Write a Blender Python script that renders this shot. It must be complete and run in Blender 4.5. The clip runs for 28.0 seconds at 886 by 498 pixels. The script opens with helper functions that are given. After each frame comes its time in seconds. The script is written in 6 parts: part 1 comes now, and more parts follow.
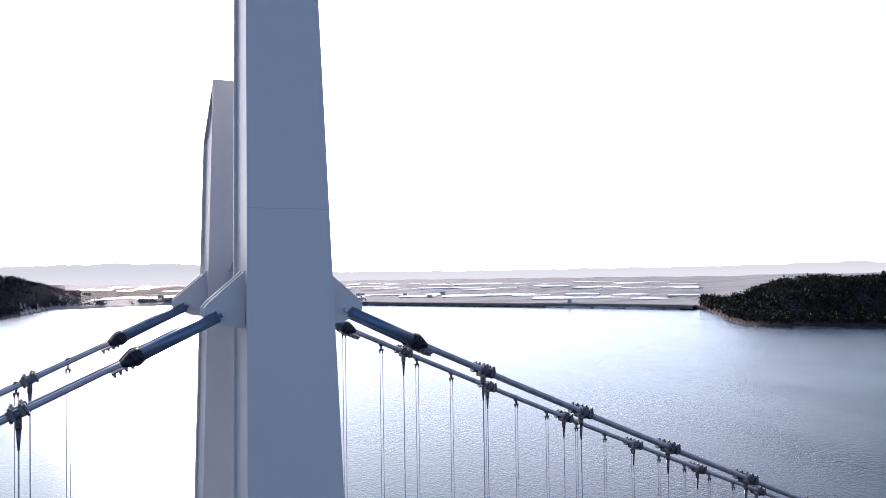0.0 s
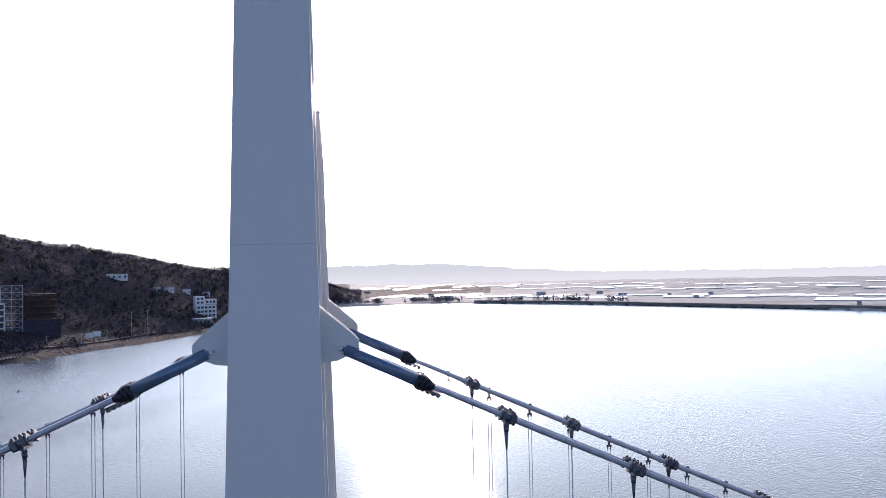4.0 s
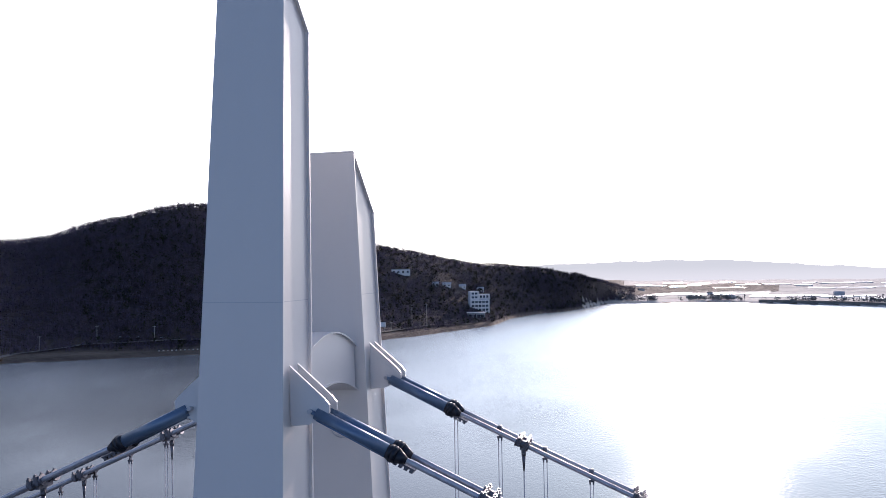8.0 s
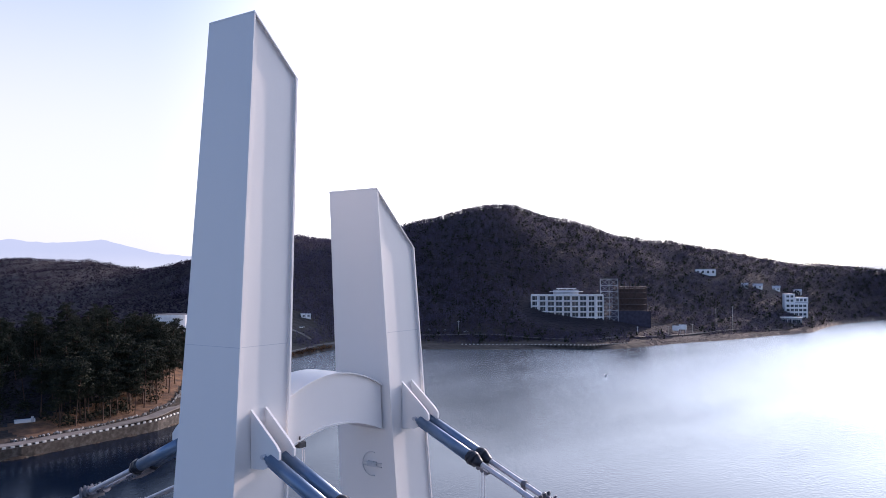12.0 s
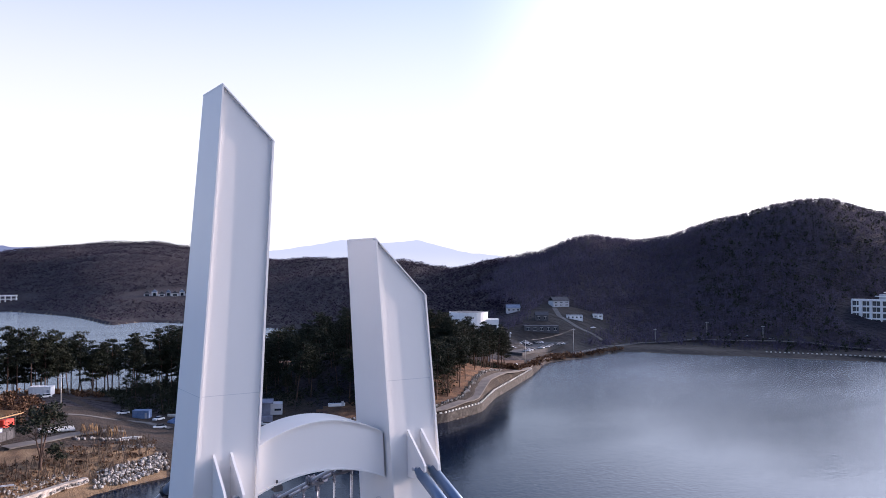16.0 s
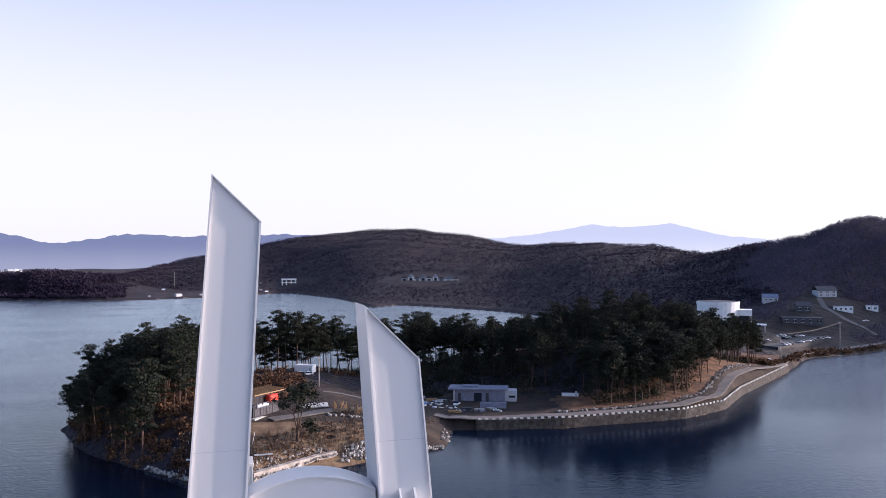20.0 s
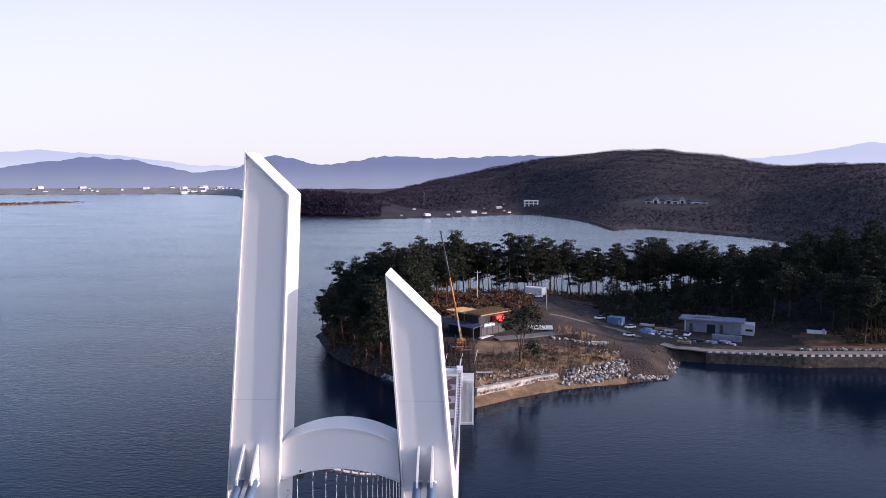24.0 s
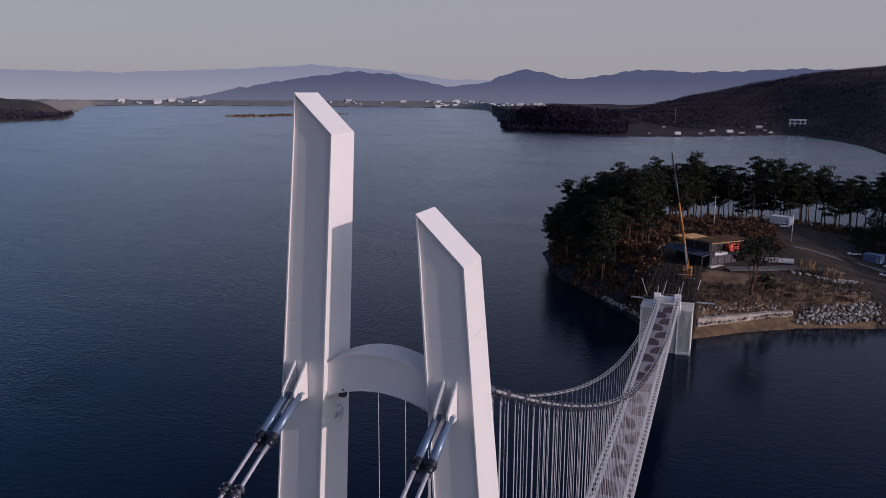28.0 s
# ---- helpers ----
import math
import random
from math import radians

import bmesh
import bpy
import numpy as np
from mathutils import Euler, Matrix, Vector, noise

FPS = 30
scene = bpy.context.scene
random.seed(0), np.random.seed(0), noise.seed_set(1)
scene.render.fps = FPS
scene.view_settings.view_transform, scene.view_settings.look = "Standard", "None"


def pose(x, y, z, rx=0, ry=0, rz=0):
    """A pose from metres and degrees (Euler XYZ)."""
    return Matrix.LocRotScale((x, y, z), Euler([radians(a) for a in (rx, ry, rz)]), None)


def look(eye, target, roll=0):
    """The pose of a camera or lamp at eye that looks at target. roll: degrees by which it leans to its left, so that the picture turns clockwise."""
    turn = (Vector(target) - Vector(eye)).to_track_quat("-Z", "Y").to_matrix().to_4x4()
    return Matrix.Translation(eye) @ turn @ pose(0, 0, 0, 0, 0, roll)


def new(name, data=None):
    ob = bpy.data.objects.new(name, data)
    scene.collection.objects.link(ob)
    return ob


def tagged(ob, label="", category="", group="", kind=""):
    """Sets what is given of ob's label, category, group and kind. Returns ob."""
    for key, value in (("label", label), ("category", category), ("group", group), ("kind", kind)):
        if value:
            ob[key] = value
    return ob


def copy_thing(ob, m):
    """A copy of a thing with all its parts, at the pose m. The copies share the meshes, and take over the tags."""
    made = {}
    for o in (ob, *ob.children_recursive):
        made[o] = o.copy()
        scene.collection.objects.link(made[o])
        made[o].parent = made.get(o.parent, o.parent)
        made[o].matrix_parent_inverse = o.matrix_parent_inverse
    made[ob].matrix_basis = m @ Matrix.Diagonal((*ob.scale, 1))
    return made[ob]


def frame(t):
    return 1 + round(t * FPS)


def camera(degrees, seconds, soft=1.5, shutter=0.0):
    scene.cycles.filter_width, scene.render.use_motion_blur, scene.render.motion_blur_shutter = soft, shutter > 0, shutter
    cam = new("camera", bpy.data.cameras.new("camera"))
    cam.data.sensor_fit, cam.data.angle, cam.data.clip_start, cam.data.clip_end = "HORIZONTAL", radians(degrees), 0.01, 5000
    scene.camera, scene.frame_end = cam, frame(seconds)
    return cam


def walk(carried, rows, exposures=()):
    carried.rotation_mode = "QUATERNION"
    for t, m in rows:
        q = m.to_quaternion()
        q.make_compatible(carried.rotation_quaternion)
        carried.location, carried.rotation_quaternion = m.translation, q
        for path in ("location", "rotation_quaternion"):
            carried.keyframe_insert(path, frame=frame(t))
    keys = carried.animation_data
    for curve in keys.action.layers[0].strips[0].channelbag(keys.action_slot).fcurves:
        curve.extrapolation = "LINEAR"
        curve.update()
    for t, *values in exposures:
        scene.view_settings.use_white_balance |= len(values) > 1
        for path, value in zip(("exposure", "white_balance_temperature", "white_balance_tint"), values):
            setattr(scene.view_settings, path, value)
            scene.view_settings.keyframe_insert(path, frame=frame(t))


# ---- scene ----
cam = camera(58.31, 28.0, 0.8)
PATH = [
    (0, pose(-21.022, 4.547, 55.010, 91.297, 0.847, -115.312)),
    (1, pose(-21.287, 2.929, 55.165, 91.411, 1.023, -110.340)),
    (2, pose(-21.369, 1.410, 55.346, 91.434, 1.119, -105.802)),
    (3, pose(-21.334, -0.167, 55.516, 91.495, 1.166, -101.196)),
    (3.5, pose(-21.232, -0.944, 55.604, 91.533, 1.177, -98.846)),
    (5.5, pose(-20.552, -4.169, 56.202, 91.586, 1.226, -89.072)),
    (6, pose(-20.315, -4.973, 56.359, 91.588, 1.176, -86.644)),
    (7, pose(-19.721, -6.573, 56.730, 91.603, 1.027, -81.745)),
    (8, pose(-18.964, -8.143, 57.001, 91.576, 0.877, -76.753)),
    (9, pose(-18.144, -9.780, 57.258, 91.579, 0.738, -71.562)),
    (10, pose(-17.200, -11.461, 57.542, 91.649, 0.599, -66.150)),
    (11, pose(-16.119, -13.058, 57.841, 91.647, 0.442, -60.560)),
    (12, pose(-14.986, -14.579, 58.034, 91.647, 0.288, -54.986)),
    (12.5, pose(-14.339, -15.302, 58.114, 91.632, 0.221, -52.219)),
    (14.5, pose(-11.388, -18.117, 58.657, 91.593, 0.048, -41.475)),
    (15, pose(-10.580, -18.750, 58.888, 91.586, 0.013, -38.831)),
    (16, pose(-8.926, -19.950, 59.404, 91.586, -0.040, -33.493)),
    (17, pose(-7.355, -21.077, 59.948, 91.596, -0.040, -28.500)),
    (18, pose(-5.782, -22.043, 60.459, 91.605, 0.006, -23.699)),
    (19, pose(-4.098, -22.846, 61.078, 91.449, 0.053, -19.715)),
    (20, pose(-2.456, -23.508, 61.750, 90.462, 0.115, -15.534)),
    (21, pose(-0.766, -23.972, 62.301, 89.152, 0.147, -11.058)),
    (21.5, pose(0.028, -24.171, 62.521, 88.446, 0.153, -8.721)),
    (23.5, pose(3.274, -24.681, 63.133, 85.579, 0.061, -0.320)),
    (24, pose(4.107, -24.710, 63.263, 84.779, 0.025, 2.060)),
    (25, pose(5.736, -24.660, 63.491, 83.229, -0.058, 6.794)),
    (26, pose(7.394, -24.431, 63.690, 81.744, -0.182, 11.122)),
    (27, pose(9.053, -24.077, 63.917, 80.242, -0.279, 15.371)),
    (28, pose(10.614, -23.700, 64.114, 78.698, -0.316, 19.815)),
]
EXPOSURES = [(0.0, 0.12, 5850, 23), (8.0, 0.08, 5850, 23), (11.0, 0.4, 5850, 25), (14.5, 0.68, 5850, 27), (20.0, 0.54, 5850, 26), (25.0, 0.43, 5850, 29), (26.4, 0.36, 5850, 30),
             (27.0, 0.22, 5850, 30), (27.5, -0.22, 5850, 30), (28.0, -0.98, 5850, 30)]
walk(cam, PATH, EXPOSURES)

# ---- sky and sun: low winter sun across the lake ----
SUN_BEARING, SUN_HEIGHT = 94.5, 12.5
world = bpy.data.worlds.new("sky")
scene.world = world
world.use_nodes = True
wn = world.node_tree.nodes
wn.clear()
sky_tex = wn.new("ShaderNodeTexSky")
sky_tex.sky_type = "NISHITA"
sky_tex.sun_disc = False
sky_tex.sun_elevation = radians(SUN_HEIGHT)
sky_tex.sun_rotation = radians(SUN_BEARING)
sky_tex.air_density, sky_tex.dust_density, sky_tex.ozone_density = 1.0, 1.6, 1.2
haze = wn.new("ShaderNodeMix")
haze.data_type = "RGBA"
thin = wn.new("ShaderNodeMapRange")
thin.interpolation_type = "SMOOTHSTEP"
thin.inputs["From Min"].default_value, thin.inputs["From Max"].default_value = 0.1, 0.5
thin.inputs["To Min"].default_value, thin.inputs["To Max"].default_value = 0.82, 0.03
coord = wn.new("ShaderNodeTexCoord")
split = wn.new("ShaderNodeSeparateXYZ")
world.node_tree.links.new(coord.outputs["Generated"], split.inputs[0])
# the haze lies deeper towards the sun
aim = wn.new("ShaderNodeVectorMath")
aim.operation = "DOT_PRODUCT"
aim.inputs[1].default_value = (math.sin(radians(SUN_BEARING)), math.cos(radians(SUN_BEARING)), 0.1)
world.node_tree.links.new(coord.outputs["Generated"], aim.inputs[0])
squeeze = wn.new("ShaderNodeMapRange")
squeeze.interpolation_type = "SMOOTHSTEP"
squeeze.inputs["From Min"].default_value, squeeze.inputs["From Max"].default_value = -1.0, -0.4
squeeze.inputs["To Min"].default_value, squeeze.inputs["To Max"].default_value = 2.0, 0.9
world.node_tree.links.new(aim.outputs["Value"], squeeze.inputs["Value"])
lift_ = wn.new("ShaderNodeMath")
lift_.operation = "MULTIPLY"
world.node_tree.links.new(split.outputs["Z"], lift_.inputs[0])
world.node_tree.links.new(squeeze.outputs[0], lift_.inputs[1])
world.node_tree.links.new(lift_.outputs[0], thin.inputs["Value"])
world.node_tree.links.new(thin.outputs[0], haze.inputs[0])
haze.inputs[7].default_value = (6.3, 6.2, 5.55, 1)
wbg = wn.new("ShaderNodeBackground")
wbg.inputs["Strength"].default_value = 0.12
wout = wn.new("ShaderNodeOutputWorld")
blue = wn.new("ShaderNodeMix")                                          # clear cold air overhead
blue.data_type, blue.blend_type = "RGBA", "MULTIPLY"
blue.inputs[0].default_value = 1.0
blue.inputs[7].default_value = (0.8, 1.13, 1.42, 1)
world.node_tree.links.new(sky_tex.outputs[0], blue.inputs[6])
world.node_tree.links.new(blue.outputs[2], haze.inputs[6])
# bright forward-scattered haze round the sun
near_sun = wn.new("ShaderNodeMapRange")
near_sun.interpolation_type = "SMOOTHSTEP"
near_sun.inputs["From Min"].default_value, near_sun.inputs["From Max"].default_value = 0.5, 1.0
near_sun.inputs["To Min"].default_value, near_sun.inputs["To Max"].default_value = 0.0, 1.0
world.node_tree.links.new(aim.outputs["Value"], near_sun.inputs["Value"])
glare = wn.new("ShaderNodeMix")
glare.data_type, glare.blend_type = "RGBA", "ADD"
glare.inputs[7].default_value = (16.0, 15.0, 13.6, 1)
world.node_tree.links.new(near_sun.outputs[0], glare.inputs[0])
world.node_tree.links.new(haze.outputs[2], glare.inputs[6])
world.node_tree.links.new(glare.outputs[2], wbg.inputs[0])
world.node_tree.links.new(wbg.outputs[0], wout.inputs[0])

sun_data = bpy.data.lights.new("sun", "SUN")
sun_data.energy = 5.0
sun_data.angle = radians(0.6)
sun_data.color = (1.0, 0.81, 0.62)
sun = new("sun", sun_data)
b, e = radians(SUN_BEARING), radians(SUN_HEIGHT)
sun_from = Vector((math.sin(b) * math.cos(e), math.cos(b) * math.cos(e), math.sin(e)))
sun.matrix_world = look(sun_from * 300, (0, 0, 0))


# ---- materials ----
def material(name, colours, scale=2.0, rough=0.6, metal=0.0, bump=0.1, detail=6.0, per_object=0.0, spec=0.4, rough_var=0.1, stretch=(1, 1, 1), wear=0.35, per_island=0.0):
    """A surface with two scales of variation: broad patches between the colours, and fine grain with relief."""
    m = bpy.data.materials.new(name)
    m.use_nodes = True
    n, l = m.node_tree.nodes, m.node_tree.links
    bs = n["Principled BSDF"]
    geo = n.new("ShaderNodeNewGeometry")
    mp = n.new("ShaderNodeMapping")
    mp.inputs["Scale"].default_value = stretch
    l.new(geo.outputs["Position"], mp.inputs["Vector"])
    broad = n.new("ShaderNodeTexNoise")
    broad.inputs["Scale"].default_value = scale
    broad.inputs["Detail"].default_value = detail
    l.new(mp.outputs[0], broad.inputs["Vector"])
    fine = n.new("ShaderNodeTexNoise")
    fine.inputs["Scale"].default_value = scale * 9
    fine.inputs["Detail"].default_value = 4
    l.new(mp.outputs[0], fine.inputs["Vector"])
    ramp = n.new("ShaderNodeValToRGB")
    els = ramp.color_ramp.elements
    els[0].position, els[1].position = 0.32, 0.68
    els[0].color, els[1].color = (*colours[0], 1), (*colours[-1], 1)
    for i, c in enumerate(colours[1:-1], 1):
        el = els.new(0.32 + 0.36 * i / (len(colours) - 1))
        el.color = (*c, 1)
    mix = n.new("ShaderNodeMath")
    mix.operation = "MULTIPLY_ADD"
    mix.inputs[1].default_value = wear
    l.new(fine.outputs["Fac"], mix.inputs[0])
    sc = n.new("ShaderNodeMath")
    sc.operation = "MULTIPLY_ADD"
    sc.inputs[1].default_value = 1.0
    sc.inputs[2].default_value = -wear / 2
    l.new(broad.outputs["Fac"], sc.inputs[0])
    l.new(sc.outputs[0], mix.inputs[2])
    fac = mix.outputs[0]
    if per_object or per_island:
        src = n.new("ShaderNodeObjectInfo").outputs["Random"] if per_object else geo.outputs["Random Per Island"]
        ad = n.new("ShaderNodeMath")
        ad.operation = "MULTIPLY_ADD"
        ad.inputs[1].default_value = per_object or per_island
        l.new(src, ad.inputs[0])
        sub = n.new("ShaderNodeMath")
        sub.operation = "SUBTRACT"
        sub.inputs[1].default_value = (per_object or per_island) / 2
        l.new(ad.outputs[0], sub.inputs[0])
        l.new(fac, ad.inputs[2])
        fac = sub.outputs[0]
    l.new(fac, ramp.inputs["Fac"])
    l.new(ramp.outputs[0], bs.inputs["Base Color"])
    rr = n.new("ShaderNodeMapRange")
    rr.inputs["To Min"].default_value = max(0.02, rough - rough_var)
    rr.inputs["To Max"].default_value = min(1.0, rough + rough_var)
    l.new(fine.outputs["Fac"], rr.inputs["Value"])
    l.new(rr.outputs[0], bs.inputs["Roughness"])
    bs.inputs["Metallic"].default_value = metal
    bs.inputs["Specular IOR Level"].default_value = spec
    if bump:
        bp = n.new("ShaderNodeBump")
        bp.inputs["Strength"].default_value = bump
        bp.inputs["Distance"].default_value = 0.3 / scale
        l.new(fine.outputs["Fac"], bp.inputs["Height"])
        l.new(bp.outputs[0], bs.inputs["Normal"])
    return m


def glow(m, colour, strength):
    bs = m.node_tree.nodes["Principled BSDF"]
    bs.inputs["Emission Color"].default_value = (*colour, 1)
    bs.inputs["Emission Strength"].default_value = strength
    return m


HANGER = material("hanger_rope", [(0.5, 0.5, 0.52), (0.62, 0.62, 0.64)], 3.0, 0.5, 0.0, bump=0.05)
DECKGREY = material("pale_deck_paint", [(0.27, 0.255, 0.275), (0.37, 0.35, 0.37)], 0.8, 0.7, bump=0.08)
SEAMGREY = material("weld_seam", [(0.46, 0.47, 0.5), (0.54, 0.55, 0.58)], 1.0, 0.6, bump=0.05)
OLDWOOD = material("weathered_stakes", [(0.05, 0.036, 0.028), (0.11, 0.082, 0.06)], 1.5, 0.9, bump=0.2)
NAVY = material("navy_roof_sheet", [(0.03, 0.04, 0.075), (0.05, 0.065, 0.11)], 0.8, 0.6, bump=0.1)
RUST = material("rusty_scaffold", [(0.02, 0.016, 0.015), (0.06, 0.045, 0.038)], 1.0, 0.8, 0.3, bump=0.1, per_object=0.6)
WHITE = material("white_paint", [(0.66, 0.652, 0.65), (0.68, 0.672, 0.668)], 0.25, 0.34, bump=0.006, stretch=(1, 1, 0.3), wear=0.15, rough_var=0.03, spec=0.3)
STEEL = material("zinc_steel", [(0.42, 0.43, 0.46), (0.62, 0.63, 0.66)], 3.0, 0.38, 0.55, bump=0.05)
STRAND = material("cable_wrap", [(0.4, 0.4, 0.44), (0.52, 0.52, 0.56)], 4.0, 0.42, 0.45, bump=0.06)
SOCKET = material("socket_blue_paint", [(0.12, 0.18, 0.275), (0.15, 0.215, 0.315)], 0.7, 0.34, 0.3, bump=0.01, wear=0.15, spec=0.5)
CLAMP = material("clamp_steel", [(0.1, 0.1, 0.12), (0.2, 0.2, 0.23)], 2.0, 0.4, 0.6, bump=0.04)
DARK = material("dark_steel", [(0.03, 0.03, 0.035), (0.07, 0.07, 0.08)], 2.0, 0.5, 0.3, bump=0.08)
CONCRETE = material("concrete", [(0.42, 0.41, 0.39), (0.52, 0.51, 0.48), (0.6, 0.59, 0.56)], 0.5, 0.8, bump=0.15, stretch=(1, 1, 0.3))
DECKDARK = material("maroon_grating", [(0.06, 0.03, 0.035), (0.1, 0.055, 0.055)], 1.5, 0.7, bump=0.2)
EARTH = material("bare_earth", [(0.0135, 0.009, 0.007), (0.026, 0.017, 0.0122), (0.052, 0.034, 0.0225)], 0.12, 0.95, bump=0.5)
DRYGRASS = material("dry_grass_slope", [(0.085, 0.054, 0.032), (0.15, 0.096, 0.053), (0.23, 0.155, 0.088)], 0.25, 0.95, bump=0.5)
# The violet tint of the forest floor stands in for haze over the hills.
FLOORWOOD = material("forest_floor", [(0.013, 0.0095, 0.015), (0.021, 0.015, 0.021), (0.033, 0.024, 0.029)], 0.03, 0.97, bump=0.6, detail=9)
FIELD = material("winter_fields", [(0.02, 0.016, 0.015), (0.034, 0.026, 0.022), (0.054, 0.042, 0.033)], 0.02, 0.95, bump=0.2, stretch=(1, 0.7, 1), detail=9)
# Straw and dike grass lightened and greyed beyond their own tone, for haze.
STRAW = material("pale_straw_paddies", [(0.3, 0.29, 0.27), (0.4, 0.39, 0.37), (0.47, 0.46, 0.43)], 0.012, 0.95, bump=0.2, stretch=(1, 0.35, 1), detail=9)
HAZEGRASS = material("bleached_dike_grass", [(0.17, 0.16, 0.15), (0.24, 0.23, 0.21)], 0.05, 0.95, bump=0.2)
# Shore trees painted pale grey in place of the haze before them.
HAZETREES = material("pale_bare_poplars", [(0.13, 0.125, 0.13), (0.19, 0.185, 0.19)], 0.02, 0.95, bump=0, per_island=0.3, spec=0.05)
LITTER = material("orange_leaf_litter", [(0.06, 0.032, 0.02), (0.13, 0.066, 0.034), (0.2, 0.105, 0.052)], 0.3, 0.95, bump=0.5)
PALEWALL = material("pale_field_stone", [(0.2, 0.175, 0.15), (0.34, 0.3, 0.265), (0.48, 0.43, 0.385)], 0.7, 0.92, bump=0.4)
# Hill canopy lightened to grey-violet: haze painted into the base colour.
HAZETWIG = material("grey_bare_canopy", [(0.062, 0.053, 0.082), (0.085, 0.073, 0.108), (0.11, 0.095, 0.134)], 0.008, 0.95, bump=0, per_island=0.15, spec=0.05)
MUD = material("lake_bed", [(0.08, 0.07, 0.055), (0.13, 0.11, 0.085)], 0.2, 0.95, bump=0.3)
SHOREROAD = material("worn_shore_road", [(0.12, 0.105, 0.095), (0.2, 0.178, 0.162)], 0.3, 0.9, bump=0.15)
ROAD = material("pale_road", [(0.1, 0.092, 0.086), (0.15, 0.14, 0.13)], 0.3, 0.9, bump=0.15)
ASPHALT = material("asphalt", [(0.045, 0.045, 0.05), (0.07, 0.07, 0.075)], 0.4, 0.9, bump=0.15)
STONE = material("pale_boulder", [(0.11, 0.1, 0.09), (0.24, 0.22, 0.2), (0.44, 0.415, 0.385)], 0.8, 0.9, bump=0.5, per_object=0.7)
BARK = material("pine_bark", [(0.045, 0.028, 0.022), (0.095, 0.058, 0.043)], 1.5, 0.95, bump=0.5, stretch=(1, 1, 0.3))
NEEDLE = material("pine_needles", [(0.008, 0.0115, 0.008), (0.016, 0.0215, 0.012), (0.03, 0.034, 0.019)], 0.8, 0.8, bump=0, per_island=0.35, spec=0.2)
# Bluish violet of the other bare woods is painted haze as well.
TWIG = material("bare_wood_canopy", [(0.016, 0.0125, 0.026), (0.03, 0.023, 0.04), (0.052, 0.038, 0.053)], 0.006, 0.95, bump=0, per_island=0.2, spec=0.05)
COLLAR = material("collar_steel", [(0.015, 0.018, 0.028), (0.03, 0.034, 0.045)], 2.0, 0.35, 0.3, bump=0.05)
BLACKWOOD = material("charred_boards", [(0.012, 0.012, 0.016), (0.026, 0.026, 0.033)], 1.2, 0.7, bump=0.2, stretch=(1, 1, 0.2))
SLATE = material("slate_grey_render", [(0.135, 0.145, 0.2), (0.2, 0.215, 0.285)], 0.6, 0.85, bump=0.1)
SCRUB = material("rust_brown_scrub", [(0.045, 0.025, 0.018), (0.1, 0.054, 0.032), (0.17, 0.1, 0.056)], 0.3, 0.95, bump=0, per_island=0.5, spec=0.1)
TIMBER = material("fresh_timber", [(0.25, 0.145, 0.065), (0.38, 0.235, 0.105)], 1.0, 0.7, bump=0.1)
YELLOW = material("crane_yellow", [(0.33, 0.14, 0.03), (0.45, 0.2, 0.045)], 1.0, 0.45, bump=0.05)
RED = material("red_sheet", [(0.6, 0.04, 0.02), (0.75, 0.07, 0.04)], 1.0, 0.6, bump=0.1)
BLUE = material("blue_sheet", [(0.09, 0.15, 0.28), (0.15, 0.22, 0.36)], 0.8, 0.6, bump=0.1)
GREYWALL = material("grey_render", [(0.36, 0.37, 0.4), (0.46, 0.47, 0.5)], 0.5, 0.85, bump=0.1)
WALLWHITE = material("white_render", [(0.68, 0.68, 0.68), (0.8, 0.8, 0.8)], 0.4, 0.8, bump=0.06)
ROOFDARK = material("dark_roof", [(0.04, 0.04, 0.05), (0.08, 0.08, 0.09)], 0.8, 0.7, bump=0.2)
ROOFBLUE = material("blue_grey_roof", [(0.1, 0.14, 0.22), (0.2, 0.24, 0.32)], 0.8, 0.6, bump=0.1, per_object=0.5)
NETTING = material("blue_debris_net", [(0.03, 0.028, 0.045), (0.055, 0.05, 0.075)], 0.5, 0.9, bump=0.2)
BRICKISH = material("raw_brown_frame", [(0.07, 0.05, 0.05), (0.12, 0.085, 0.08)], 0.5, 0.9, bump=0.2)
CARPAINT = material("car_paint", [(0.03, 0.03, 0.035), (0.3, 0.3, 0.32), (0.75, 0.75, 0.77), (0.8, 0.8, 0.8)], 0.05, 0.3, 0.1, bump=0, per_object=1.2)
WALLSTONE = material("weathered_stone_wall", [(0.022, 0.018, 0.015), (0.045, 0.038, 0.033), (0.085, 0.074, 0.066)], 0.6, 0.95, bump=0.4)
RUBBER = material("tyre_rubber", [(0.015, 0.015, 0.015), (0.03, 0.03, 0.03)], 4.0, 0.9, bump=0.1)

GLASS = bpy.data.materials.new("window_glass")
GLASS.use_nodes = True
g = GLASS.node_tree.nodes["Principled BSDF"]
g.inputs["Base Color"].default_value = (0.02, 0.025, 0.035, 1)
g.inputs["Roughness"].default_value = 0.06

WATER = bpy.data.materials.new("lake_water")
WATER.use_nodes = True
n, l = WATER.node_tree.nodes, WATER.node_tree.links
bs = n["Principled BSDF"]
bs.inputs["Base Color"].default_value = (0.002, 0.006, 0.017, 1)
bs.inputs["Specular IOR Level"].default_value = 0.0
geo = n.new("ShaderNodeNewGeometry")


